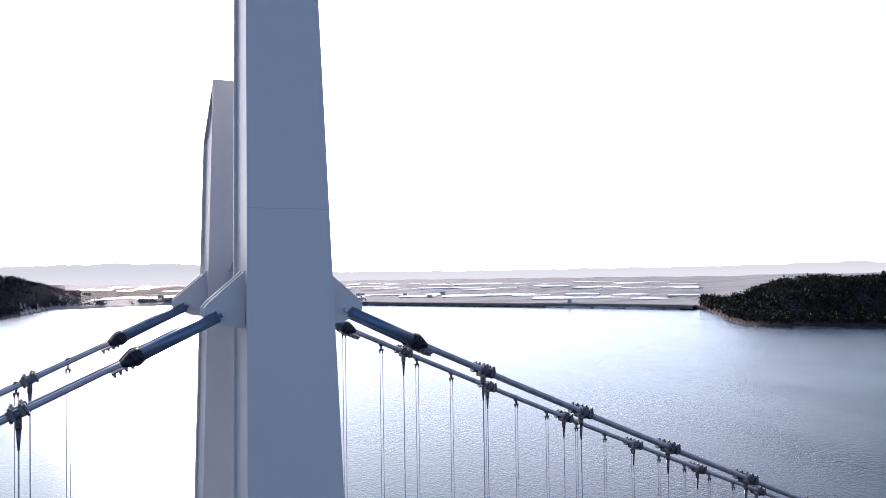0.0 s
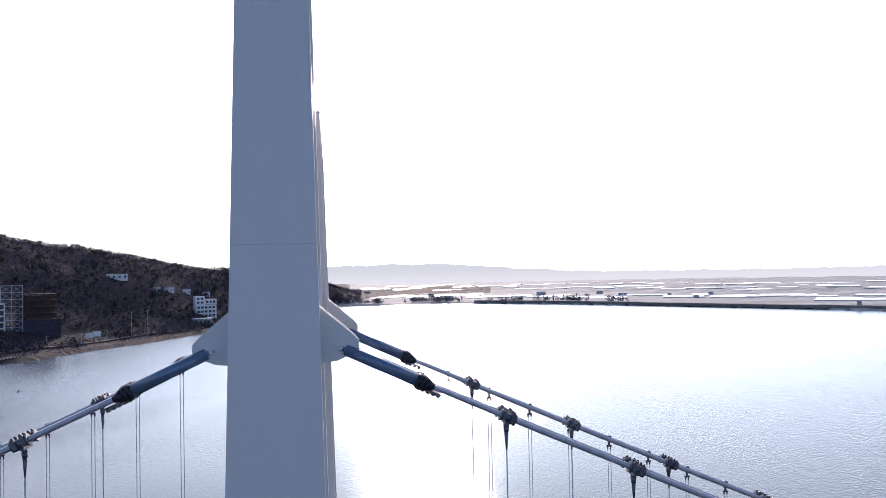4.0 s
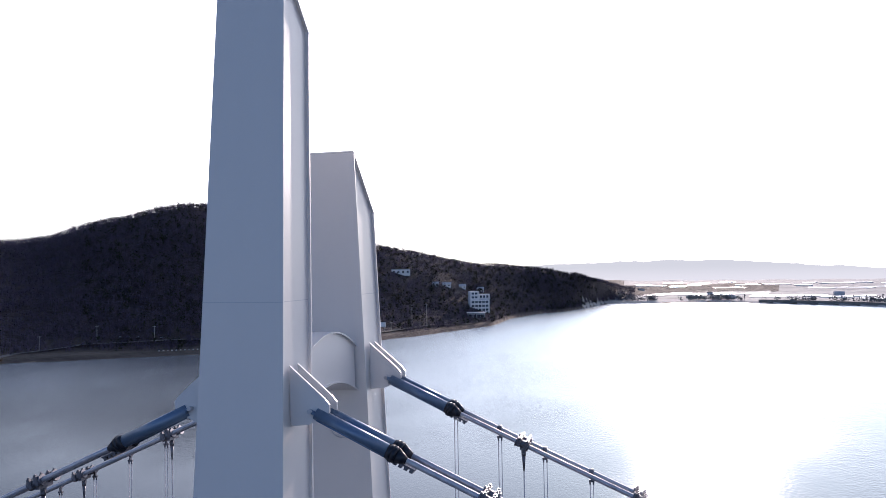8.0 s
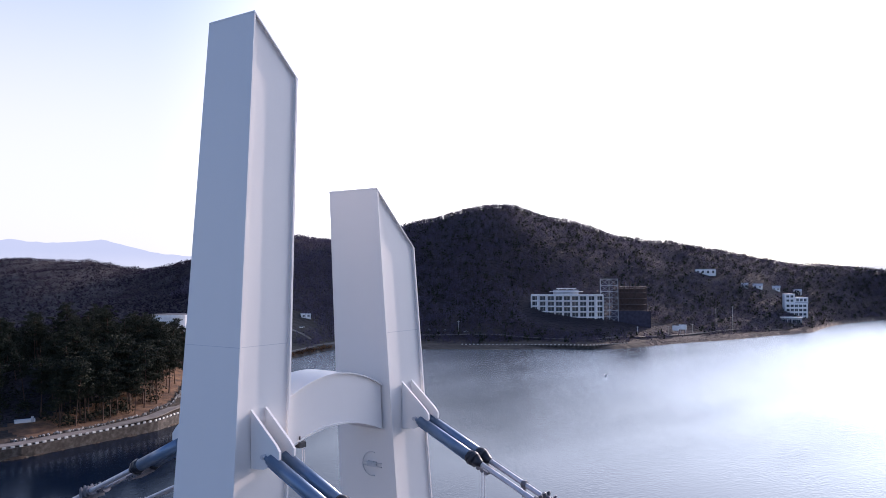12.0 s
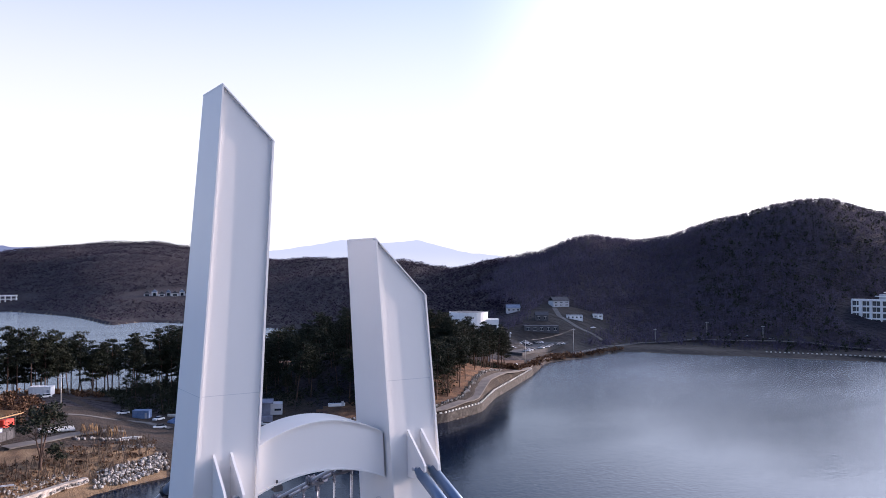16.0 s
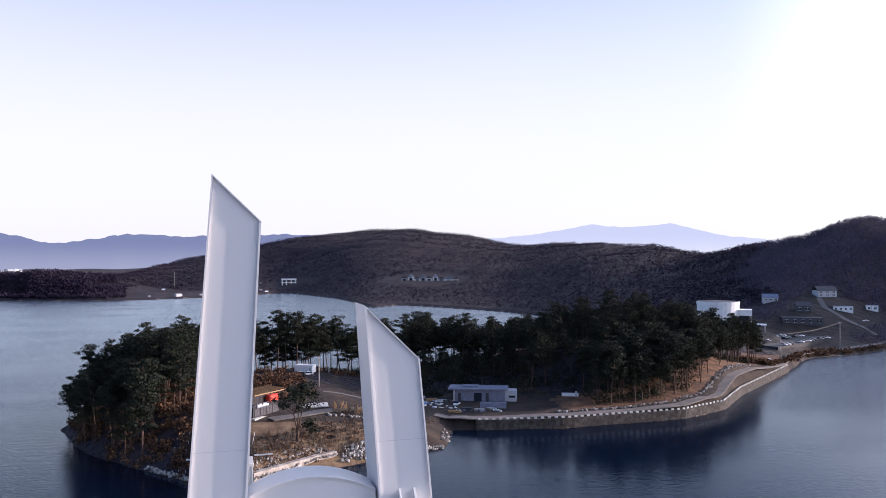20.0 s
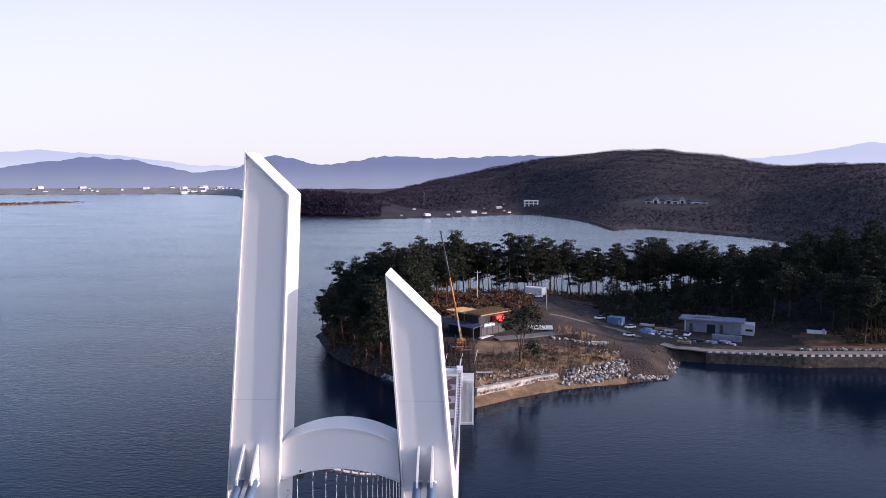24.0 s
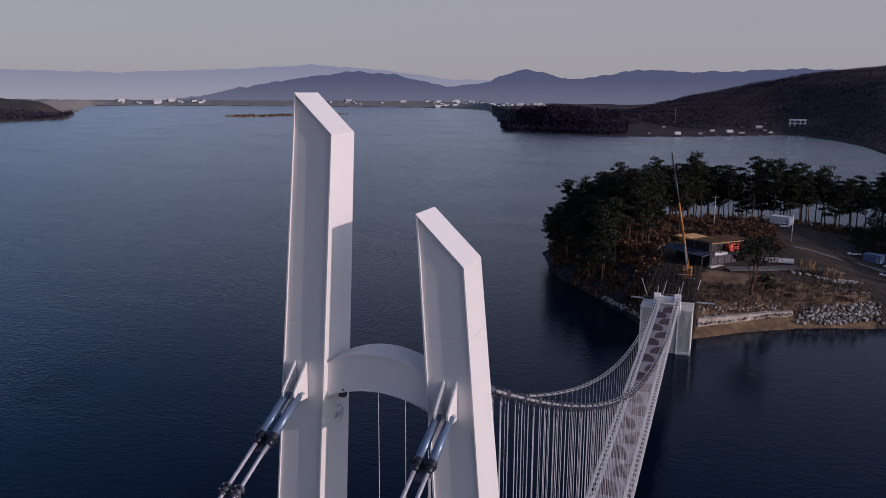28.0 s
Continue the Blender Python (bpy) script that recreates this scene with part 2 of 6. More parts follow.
def wave(scale, detail, turn, stretch):
    mp = n.new("ShaderNodeMapping")
    mp.inputs["Rotation"].default_value = (0, 0, radians(turn))
    mp.inputs["Scale"].default_value = (1.0, stretch, 1.0)
    l.new(geo.outputs["Position"], mp.inputs["Vector"])
    tex = n.new("ShaderNodeTexNoise")
    tex.inputs["Scale"].default_value = scale
    tex.inputs["Detail"].default_value = detail
    l.new(mp.outputs[0], tex.inputs["Vector"])
    return tex.outputs["Fac"]


def ranged(value, a, b_, c, d):
    mr = n.new("ShaderNodeMapRange")
    mr.inputs["From Min"].default_value, mr.inputs["From Max"].default_value = a, b_
    mr.inputs["To Min"].default_value, mr.inputs["To Max"].default_value = c, d
    l.new(value, mr.inputs["Value"])
    return mr.outputs[0]


def times(a, b_):
    mu = n.new("ShaderNodeMath")
    mu.operation = "MULTIPLY"
    l.new(a, mu.inputs[0])
    l.new(b_, mu.inputs[1])
    return mu.outputs[0]


# wind lanes over the open lake; sheltered water in the lee of the spit
shelter = n.new("ShaderNodeVectorMath")
shelter.operation = "DISTANCE"
shelter.inputs[1].default_value = (80, 150, 0)
l.new(geo.outputs["Position"], shelter.inputs[0])
open_lake = ranged(shelter.outputs["Value"], 120, 300, 0.3, 1.0)
lanes = ranged(wave(0.009, 4, 20, 2.6), 0.38, 0.64, 0.2, 0.5)
swell = n.new("ShaderNodeBump")
swell.inputs["Distance"].default_value = 0.3
l.new(times(lanes, open_lake), swell.inputs["Strength"])
l.new(wave(0.17, 3, 35, 2.4), swell.inputs["Height"])
bp = n.new("ShaderNodeBump")
bp.inputs["Distance"].default_value = 0.5
l.new(times(lanes, open_lake), bp.inputs["Strength"])
l.new(wave(0.6, 5, 35, 2.1), bp.inputs["Height"])
l.new(swell.outputs[0], bp.inputs["Normal"])
gloss = n.new("ShaderNodeBsdfGlossy")
gloss.inputs["Color"].default_value = (0.8, 0.9, 1.0, 1)
l.new(ranged(open_lake, 0.3, 1.0, 0.12, 0.2), gloss.inputs["Roughness"])
l.new(bp.outputs[0], gloss.inputs["Normal"])
facing = n.new("ShaderNodeFresnel")
# Index also lowered towards the spit, to put darker reflections there.
l.new(ranged(open_lake, 0.3, 1.0, 1.2, 1.29), facing.inputs["IOR"])
l.new(bp.outputs[0], facing.inputs["Normal"])
both = n.new("ShaderNodeMixShader")
l.new(facing.outputs[0], both.inputs[0])
l.new(bs.outputs[0], both.inputs[1])
l.new(gloss.outputs[0], both.inputs[2])
l.new(both.outputs[0], n["Material Output"].inputs["Surface"])


# ---- mesh helpers ----
def part(name, bm, mat, parent=None, label=""):
    me = bpy.data.meshes.new(name)
    bm.to_mesh(me)
    bm.free()
    me.materials.append(mat)
    ob = new(name, me)
    ob.parent = parent
    if label:
        ob["label"] = label
    return ob


def raw(name, verts, faces, mat, parent=None, label=""):
    me = bpy.data.meshes.new(name)
    me.from_pydata([tuple(v) for v in verts], [], faces)
    me.materials.append(mat)
    me.update()
    ob = new(name, me)
    ob.parent = parent
    if label:
        ob["label"] = label
    return ob


def share(name, me, m, parent=None):
    ob = new(name, me)
    ob.parent = parent
    ob.matrix_local = m
    return ob


def empty(name, m=None):
    ob = new(name)
    ob.empty_display_size = 0.2
    if m is not None:
        ob.matrix_world = m
    return ob


def add_box(bm, x0, y0, z0, x1, y1, z1, m=None):
    vs = [bm.verts.new((x, y, z)) for z in (z0, z1) for y in (y0, y1) for x in (x0, x1)]
    if m is not None:
        for v in vs:
            v.co = m @ v.co
    for f in ((0, 2, 3, 1), (4, 5, 7, 6), (0, 1, 5, 4), (2, 6, 7, 3), (0, 4, 6, 2), (1, 3, 7, 5)):
        bm.faces.new([vs[i] for i in f])
    return vs


def box(x0, y0, z0, x1, y1, z1, bevel=0.0):
    bm = bmesh.new()
    add_box(bm, x0, y0, z0, x1, y1, z1)
    if bevel:
        bmesh.ops.bevel(bm, geom=bm.edges[:], offset=bevel, segments=1, affect="EDGES")
    return bm


def add_tube(bm, a, b, r0, r1=None, seg=10, caps=True):
    a, b = Vector(a), Vector(b)
    r1 = r0 if r1 is None else r1
    d = (b - a).normalized()
    u = d.orthogonal().normalized()
    w = d.cross(u)
    rings = []
    for c, r in ((a, r0), (b, r1)):
        rings.append([bm.verts.new(c + r * (math.cos(t) * u + math.sin(t) * w)) for t in (2 * math.pi * i / seg for i in range(seg))])
    for i in range(seg):
        f = bm.faces.new((rings[0][i], rings[0][(i + 1) % seg], rings[1][(i + 1) % seg], rings[1][i]))
        f.smooth = seg > 5
    if caps:
        bm.faces.new(rings[0][::-1])
        bm.faces.new(rings[1])


def tube(a, b, r0, r1=None, seg=10):
    bm = bmesh.new()
    add_tube(bm, a, b, r0, r1, seg)
    return bm


def sweep(points, r, seg=8):
    bm = bmesh.new()
    rings = []
    for i, p in enumerate(points):
        d = (Vector(points[min(i + 1, len(points) - 1)]) - Vector(points[max(i - 1, 0)])).normalized()
        u = d.cross(Vector((1, 0, 0))).normalized()
        w = d.cross(u)
        rings.append([bm.verts.new(Vector(p) + r * (math.cos(t) * u + math.sin(t) * w)) for t in (2 * math.pi * k / seg for k in range(seg))])
    for a, b in zip(rings, rings[1:]):
        for k in range(seg):
            bm.faces.new((a[k], a[(k + 1) % seg], b[(k + 1) % seg], b[k])).smooth = True
    bm.faces.new(rings[0][::-1])
    bm.faces.new(rings[-1])
    return bm


def prism(profile, axis, lo, hi):
    """A flat outline given as pairs, drawn out along axis (0 x, 1 y, 2 z) from lo to hi."""
    bm = bmesh.new()

    def at(p, v):
        c = list(p)
        c.insert(axis, v)
        return c
    a = [bm.verts.new(at(p, lo)) for p in profile]
    b_ = [bm.verts.new(at(p, hi)) for p in profile]
    bm.faces.new(a)
    bm.faces.new(b_[::-1])
    k = len(profile)
    for i in range(k):
        bm.faces.new((a[i], b_[i], b_[(i + 1) % k], a[(i + 1) % k]))
    bmesh.ops.recalc_face_normals(bm, faces=bm.faces[:])
    return bm


# ---- the lake basin: shore distance and ridges by compass bearing from the tower (0 = along the bridge, clockwise) ----
SHORE = [(-110, 1500), (-75, 1500), (-55, 1600), (-49, 1690), (-45, 1830), (-43.8, 3300), (-36, 3240), (-20, 2950), (-16.4, 2690),
         (-15.6, 1262), (-11, 1190), (-6.4, 1165), (-2, 1190), (4.2, 1310), (8, 1120), (10.4, 915), (12.5, 965), (20, 850), (24, 760),
         (26, 560), (30, 430), (40, 425), (41.6, 502), (44.6, 531), (47, 580), (59, 573), (68, 585), (76.5, 703), (80.8, 800), (81.5, 890), (84, 1017),
         (86, 1062), (88.5, 1290), (97, 1325), (109, 1165), (124, 1020), (134.2, 965), (136, 770), (137.6, 712), (146, 715), (180, 900), (250, 1500)]
RIDGE = [(-110, 2100, 60), (-60, 2200, 50), (-46, 2300, 30), (-43, 3500, 14), (-17, 3200, 16), (-15.3, 1330, 22), (-12, 1310, 30), (-8, 1330, 26), (-6, 1420, 26), (-3.4, 1750, 44), (1.8, 1860, 80), (5.6, 1900, 104), (9.5, 1950, 119),
         (13, 1950, 124), (17, 1950, 108), (21, 1800, 80), (26, 1650, 82), (31, 1500, 74), (34, 1250, 58),
         (40, 920, 74), (44, 920, 96), (48.6, 930, 86), (54, 920, 114), (59, 920, 133), (63.4, 960, 117)]
RIDGE_SOUTH = [(68, 1020, 99), (72, 1060, 87), (78, 1120, 66), (84, 1180, 52), (86.6, 1190, 40), (88.2, 1250, 34), (89.4, 1420, 14), (92, 1900, 8), (100, 2000, 8),
               (131, 1500, 6), (134.4, 1000, 3), (135.6, 890, 4), (136.9, 850, 15), (138.4, 840, 26), (140.5, 840, 29), (148, 850, 30), (180, 1300, 50), (250, 2100, 60)]
SH0, RG0 = np.array(SHORE, float), np.array(RIDGE + RIDGE_SOUTH, float)


def eased(table, column, width):
    """The table's column by bearing at every fifth of a degree, rounded off over width degrees."""
    at_ = np.arange(-110, 250.01, 0.2)
    v = np.interp(at_, table[:, 0], table[:, column])
    k = np.exp(-(np.arange(-3 * width, 3 * width + 0.01, 0.2) / width) ** 2)
    return at_, np.convolve(np.pad(v, len(k) // 2, mode="edge"), k / k.sum(), mode="valid")[: len(at_)]


SH_B, SH_R = eased(SH0, 1, 0.35)
SH_B, SH_SOFT = eased(SH0, 1, 2.6)
RG_B, RG_R = eased(RG0, 1, 1.4)
RG_B, RG_H = eased(RG0, 2, 1.3)
SPIT = np.array([(-58, 288), (-49, 258), (-39, 239), (-18, 212), (-9, 196), (5, 189), (31, 209), (47, 214), (67, 222), (76, 247), (116, 239), (134, 240),
                 (165, 241), (190, 252), (217, 278), (284, 331), (333, 376), (400, 520), (330, 560), (240, 500), (160, 440), (120, 402), (80, 382), (30, 368), (-20, 352), (-46, 322)], float)


def spit_depth(x, y):
    """Distance inside the pine spit's outline, negative outside."""
    x, y = np.asarray(x, float), np.asarray(y, float)
    best, inside = np.full(x.shape, 1e9), np.zeros(x.shape, bool)
    for (ax, ay), (bx, by) in zip(SPIT, np.roll(SPIT, -1, 0)):
        ex, ey = bx - ax, by - ay
        t = np.clip(((x - ax) * ex + (y - ay) * ey) / (ex * ex + ey * ey), 0, 1)
        best = np.minimum(best, np.hypot(x - ax - t * ex, y - ay - t * ey))
        cross = ((ay > y) != (by > y)) & (x < ex * (y - ay) / np.where(ey == 0, 1e-9, ey) + ax)
        inside ^= cross
    return np.where(inside, best, -best)


def ripple(x, y, s):
    """Smooth made-up unevenness, about -1 to 1, with features about s metres across."""
    u, v = x / s, y / s
    return (np.sin(1.7 * u + 2.1 * np.sin(0.9 * v)) + np.sin(2.3 * v + 1.6 * np.sin(1.3 * u + 1)) + 0.6 * np.sin(3.9 * u - 2.7 * v) + 0.5 * np.sin(5.1 * v + 3.3 * u)) / 3.1


def smooth(a):
    a = np.clip(a, 0, 1)
    return a * a * (3 - 2 * a)


def height(x, y):
    x, y = np.asarray(x, float), np.asarray(y, float)
    r, be = np.hypot(x, y), np.degrees(np.arctan2(x, y))
    be = np.where(be < -110, be + 360, be)
    rs = np.interp(be, SH_B, SH_R) + 6 * ripple(x, y, 70)
    rr = np.maximum(np.interp(be, RG_B, RG_R), rs + 40)
    hh = np.interp(be, RG_B, RG_H) * (1 + 0.05 * ripple(x, y, 90)) + 2.5 * ripple(x, y, 28)
    soft = np.minimum(np.interp(be, SH_B, SH_SOFT), rr - 40)
    s = (r - soft) / (rr - soft) * smooth((r - rs) / 70)
    flat = smooth((r - rs) / 9) * 2.6
    up = np.clip(s, 0, 1) ** 1.35
    land = flat + hh * (0.35 * up + 0.65 * smooth(s)) * (1 + 0.16 * ripple(x, y, 130) * (1 - np.clip(s, 0, 1)))
    fall = np.clip((r - rr) / 900, 0, 1)
    land = np.where(r > rr, flat + hh * (1 - 0.75 * smooth(fall)), land)
    yard = np.exp(-(((x - 355) / 52) ** 2 + ((y - 414) / 40) ** 2) ** 2)
    land = np.where(land > 5.6, land + (5.6 - land) * yard, land)
    basin = np.where(r > rs, land, np.maximum(-4, (r - rs) * 0.25))
    d = spit_depth(x, y) + 0.8 * ripple(x, y, 9)
    top = 3.6 + 7.6 * np.exp(-((x - 8) / 46) ** 4 - ((y - 292) / 78) ** 4) + 19 * np.exp(-((x - 182) / 52) ** 2 - ((y - 318) / 42) ** 2) \
        + 6 * smooth((x - 240) / 60) * smooth((y - 370) / 60) + 0.35 * ripple(x, y, 14)
    steep = np.where(x > 78, 1.6, 0.46)
    bank = np.minimum(top, np.where(d > 0, 0.15 + steep * d, np.maximum(-4, 0.4 * d)))
    return np.maximum(basin, bank)


def h1(x, y):
    return float(height(np.array([x]), np.array([y]))[0])


def make_ground():
    az = np.radians(np.concatenate([np.arange(-62, 150, 0.25), np.arange(150, 298, 4.0)]))
    rad = np.concatenate([[0.5, 60, 120], 160 * (4700 / 160) ** np.linspace(0, 1, 260)])
    A, R = np.meshgrid(az, rad, indexing="ij")
    X, Y = R * np.sin(A), R * np.cos(A)
    Z = height(X, Y)
    na, nr = A.shape
    co = np.stack([X, Y, Z], -1).reshape(-1, 3)
    i, j = np.meshgrid(np.arange(na), np.arange(nr - 1), indexing="ij")
    k = (i + 1) % na
    quads = np.stack([i * nr + j, i * nr + j + 1, k * nr + j + 1, k * nr + j], -1).reshape(-1, 4)
    me = bpy.data.meshes.new("ground")
    me.vertices.add(len(co))
    me.vertices.foreach_set("co", co.ravel())
    me.loops.add(quads.size)
    me.loops.foreach_set("vertex_index", quads.ravel().astype(np.int32))
    me.polygons.add(len(quads))
    me.polygons.foreach_set("loop_start", np.arange(0, quads.size, 4, dtype=np.int32))
    cx, cy, cz = (co[quads].mean(1)).T
    r, be = np.hypot(cx, cy), np.degrees(np.arctan2(cx, cy))
    mi = np.zeros(len(quads), np.int32)                                   # forest floor
    mi[(be < -16) & (be > -60)] = 2
    mi[(be < -16.2) & (be > -60) & (r > 2300)] = 7                        # far-shore flats, paled in colour for haze
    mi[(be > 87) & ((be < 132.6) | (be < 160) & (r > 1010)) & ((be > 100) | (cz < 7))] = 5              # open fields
    rs = np.interp(be, SH_B, SH_R)
    mi[(be > 42) & (be < 70) & (r - rs < 46 + 22 * ripple(cx, cy, 60)) & (r > 480)] = 2
    d = spit_depth(cx, cy)
    spit = (d > -3) & (r < 480)
    mi[spit & (cx > -12) & (cx < 125) & (cy < 300)] = 1                   # graded earth
    mi[spit & (cx > 4) & (cx < 52) & (cy < 232) & (cz < 9.5)] = 3         # planted slope
    mi[spit & (cx > 122) & (d > 8) & (d < 30)] = 6                        # leaf litter under the pines
    mi[spit & (cx > 122) & (d <= 9)] = 1
    mi[((cx - 352) ** 2 + (cy - 414) ** 2 < 56 ** 2) | ((cx - 428) ** 2 + (cy - 458) ** 2 < 40 ** 2)] = 2
    mi[cz < -0.4] = 4
    for m in (FLOORWOOD, EARTH, FIELD, DRYGRASS, MUD, STRAW, LITTER, HAZEGRASS):
        me.materials.append(m)
    me.polygons.foreach_set("material_index", mi)
    me.polygons.foreach_set("use_smooth", np.ones(len(quads), bool))
    me.update(calc_edges=True)
    return tagged(new("ground", me), "wooded hills, bare earth spit and winter fields round the lake", "ground", kind="structure")


make_ground()

wr = [0.5, 40, 90, 160, 300, 600, 1200, 2400, 4700]
wv = [(r * math.sin(2 * math.pi * i / 96), r * math.cos(2 * math.pi * i / 96), 0.0) for r in wr for i in range(96)]
wf = [(a * 96 + i, a * 96 + (i + 1) % 96, (a + 1) * 96 + (i + 1) % 96, (a + 1) * 96 + i) for a in range(len(wr) - 1) for i in range(96)] + [tuple(range(96))]
tagged(raw("water", wv, wf, WATER), "dark blue rippled reservoir water reflecting the pale sky", "lake", kind="structure")


# ---- far mountain ranges, haze painted into their glow ----
def range_backdrop(name, dist, colour, foot, strength, rows, label, rough=6):
    be = np.arange(rows[0][0], rows[-1][0] + 0.01, 0.2)
    tops = np.interp(be, [a for a, _ in rows], [b_ for _, b_ in rows])
    tops = tops + rough * (ripple(be * 12, be * 0 + dist, 9) + 0.5 * ripple(be * 50, be * 0, 11))
    vs, fs = [], []
    for i, (a, t) in enumerate(zip(np.radians(be), tops)):
        for k, (f, dd) in enumerate(((0.0, -500), (0.45, -260), (0.8, -90), (1.0, 0), (0.5, 90))):
            rr = dist + dd * (1 + 0.2 * math.sin(i * 0.37 + k))
            vs.append((rr * math.sin(a), rr * math.cos(a), max(-1.0, t * f + (0 if k in (0, 3) else rough * math.sin(i * 0.21 * k + k)))))
        if i:
            for k in range(4):
                p = (i - 1) * 5 + k
                fs.append((p, p + 5, p + 6, p + 1))
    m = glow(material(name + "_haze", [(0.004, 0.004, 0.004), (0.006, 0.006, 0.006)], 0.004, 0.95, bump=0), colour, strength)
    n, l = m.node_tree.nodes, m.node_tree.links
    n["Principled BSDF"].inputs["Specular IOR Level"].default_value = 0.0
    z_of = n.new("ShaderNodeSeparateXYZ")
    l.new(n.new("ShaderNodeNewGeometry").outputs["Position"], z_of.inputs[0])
    rise = n.new("ShaderNodeMapRange")                                    # haze put into the emission, paler towards the foot
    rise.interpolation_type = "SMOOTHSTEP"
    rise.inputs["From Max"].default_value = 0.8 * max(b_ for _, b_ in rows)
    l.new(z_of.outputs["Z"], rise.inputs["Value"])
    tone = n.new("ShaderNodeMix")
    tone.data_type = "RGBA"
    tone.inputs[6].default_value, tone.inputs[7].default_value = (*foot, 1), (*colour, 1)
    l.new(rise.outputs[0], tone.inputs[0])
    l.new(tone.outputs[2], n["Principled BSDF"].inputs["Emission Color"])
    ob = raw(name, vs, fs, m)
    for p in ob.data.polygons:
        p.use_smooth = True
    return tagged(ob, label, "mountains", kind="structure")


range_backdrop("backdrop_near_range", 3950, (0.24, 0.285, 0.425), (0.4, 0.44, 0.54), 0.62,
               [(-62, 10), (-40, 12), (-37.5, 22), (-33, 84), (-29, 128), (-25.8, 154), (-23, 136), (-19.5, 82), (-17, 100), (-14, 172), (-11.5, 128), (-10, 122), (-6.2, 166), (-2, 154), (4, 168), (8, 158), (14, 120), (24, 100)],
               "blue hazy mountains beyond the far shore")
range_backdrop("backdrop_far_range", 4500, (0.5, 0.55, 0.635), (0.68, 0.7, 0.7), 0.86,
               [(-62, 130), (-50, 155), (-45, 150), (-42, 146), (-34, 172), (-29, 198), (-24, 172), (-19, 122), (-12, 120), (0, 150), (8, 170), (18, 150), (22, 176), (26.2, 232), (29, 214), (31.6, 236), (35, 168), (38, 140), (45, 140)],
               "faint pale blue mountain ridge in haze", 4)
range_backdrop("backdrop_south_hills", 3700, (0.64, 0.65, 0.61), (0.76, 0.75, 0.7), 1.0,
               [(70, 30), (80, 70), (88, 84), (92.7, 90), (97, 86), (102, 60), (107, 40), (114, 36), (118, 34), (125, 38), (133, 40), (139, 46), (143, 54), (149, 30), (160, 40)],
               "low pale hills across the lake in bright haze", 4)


# ---- the bridge tower ----
TOP = 64.0


ENDS = {-1: (64.0, 62.70), 1: (58.714, 60.296)}                     # height of the raked end at the outer and the inner plate


def xo(z, s=-1):
    return 2.741 + 0.071 * (TOP - z) if s < 0 else 3.116 + 0.087 * (58.714 - z)


def xi(z, s=-1):
    return 1.409 + 0.05 * (62.70 - z) if s < 0 else 1.498 + 0.072 * (60.296 - z)


def hw(z):
    return 0.796 + 0.02 * (TOP - z)


def hexa(bm, low, high):
    vs = [bm.verts.new(p) for p in (*low, *high)]
    for f in ((3, 2, 1, 0), (4, 5, 6, 7), (0, 1, 5, 4), (1, 2, 6, 5), (2, 3, 7, 6), (3, 0, 4, 7)):
        bm.faces.new([vs[i] for i in f])


def slab(s, za, zb, fa, fb, ya, yb, extra=0.0):
    """A plate of a leg on side s, between the fractions fa and fb of its width (0 outer, 1 inner) and ya and yb of its depth; its top follows the raked end."""
    bm = bmesh.new()

    def ring(z_of):
        out = []
        for f, y in ((fa, ya), (fb, ya), (fb, yb), (fa, yb)):
            z = z_of(f)
            x = xo(z, s) + (xi(z, s) - xo(z, s)) * f
            out.append((s * x, y(z), z + extra))
        return out
    if zb is None:
        zo, zi = ENDS[s]
        hi = ring(lambda f: zo + (zi - zo) * f)
    else:
        hi = ring(lambda f: zb)
    hexa(bm, ring(lambda f: za), hi)
    bmesh.ops.recalc_face_normals(bm, faces=bm.faces[:])
    return bm


tower = empty("bridge_tower")
for s, nm in ((-1, "taller"), (1, "shorter")):
    leg = empty("leg")
    leg.parent = tower
    leg["label"] = nm + " white raked-top leg"
    rim = 0.075
    part("outer_plate", slab(s, -3, None, 0.0, 0.03, lambda z: -hw(z), hw), WHITE, leg)
    part("inner_plate", slab(s, -3, None, 0.965, 1.0, lambda z: -hw(z), hw), WHITE, leg)
    part("web", slab(s, -3, None, 0.0301, 0.9649, lambda z: -hw(z) + rim, lambda z: -hw(z) + rim + 0.03, -0.02), WHITE, leg)
    part("web", slab(s, -3, None, 0.0301, 0.9649, lambda z: hw(z) - rim - 0.03, lambda z: hw(z) - rim, -0.02), WHITE, leg)
    cap = bmesh.new()
    zo, zi = ENDS[s]
    lowq, highq = [], []
    for f, sy in ((-0.004, -1), (1.004, -1), (1.004, 1), (-0.004, 1)):
        z = zo + (zi - zo) * f
        x = s * (xo(z, s) + (xi(z, s) - xo(z, s)) * f)
        lowq.append((x, sy * (hw(z) + 0.003), z - 0.03))
        highq.append((x, sy * (hw(z) + 0.003), z + 0.012))
    hexa(cap, lowq, highq)
    bmesh.ops.recalc_face_normals(cap, faces=cap.faces[:])
    part("cap_plate", cap, WHITE, leg)
    for zs in (56.38, 44.0, 31.0):
        z2 = zs + 0.014
        part("seam", slab(s, zs, z2, -0.002, 0.0, lambda z: -hw(z), hw), SEAMGREY, leg, "thin weld seam")
        part("seam", slab(s, zs, z2, 0.04, 0.96, lambda z: -hw(z) + rim - 0.004, lambda z: -hw(z) + rim), SEAMGREY, leg, "thin weld seam")

# arched cross beam
def arch(z_mid, z_end, k, half):
    return [(x, z_end + (z_mid - z_end) * (1 - (x / half) ** 2)) for x in np.linspace(-half, half, k)]


beam = empty("arch_beam")
beam.parent = tower
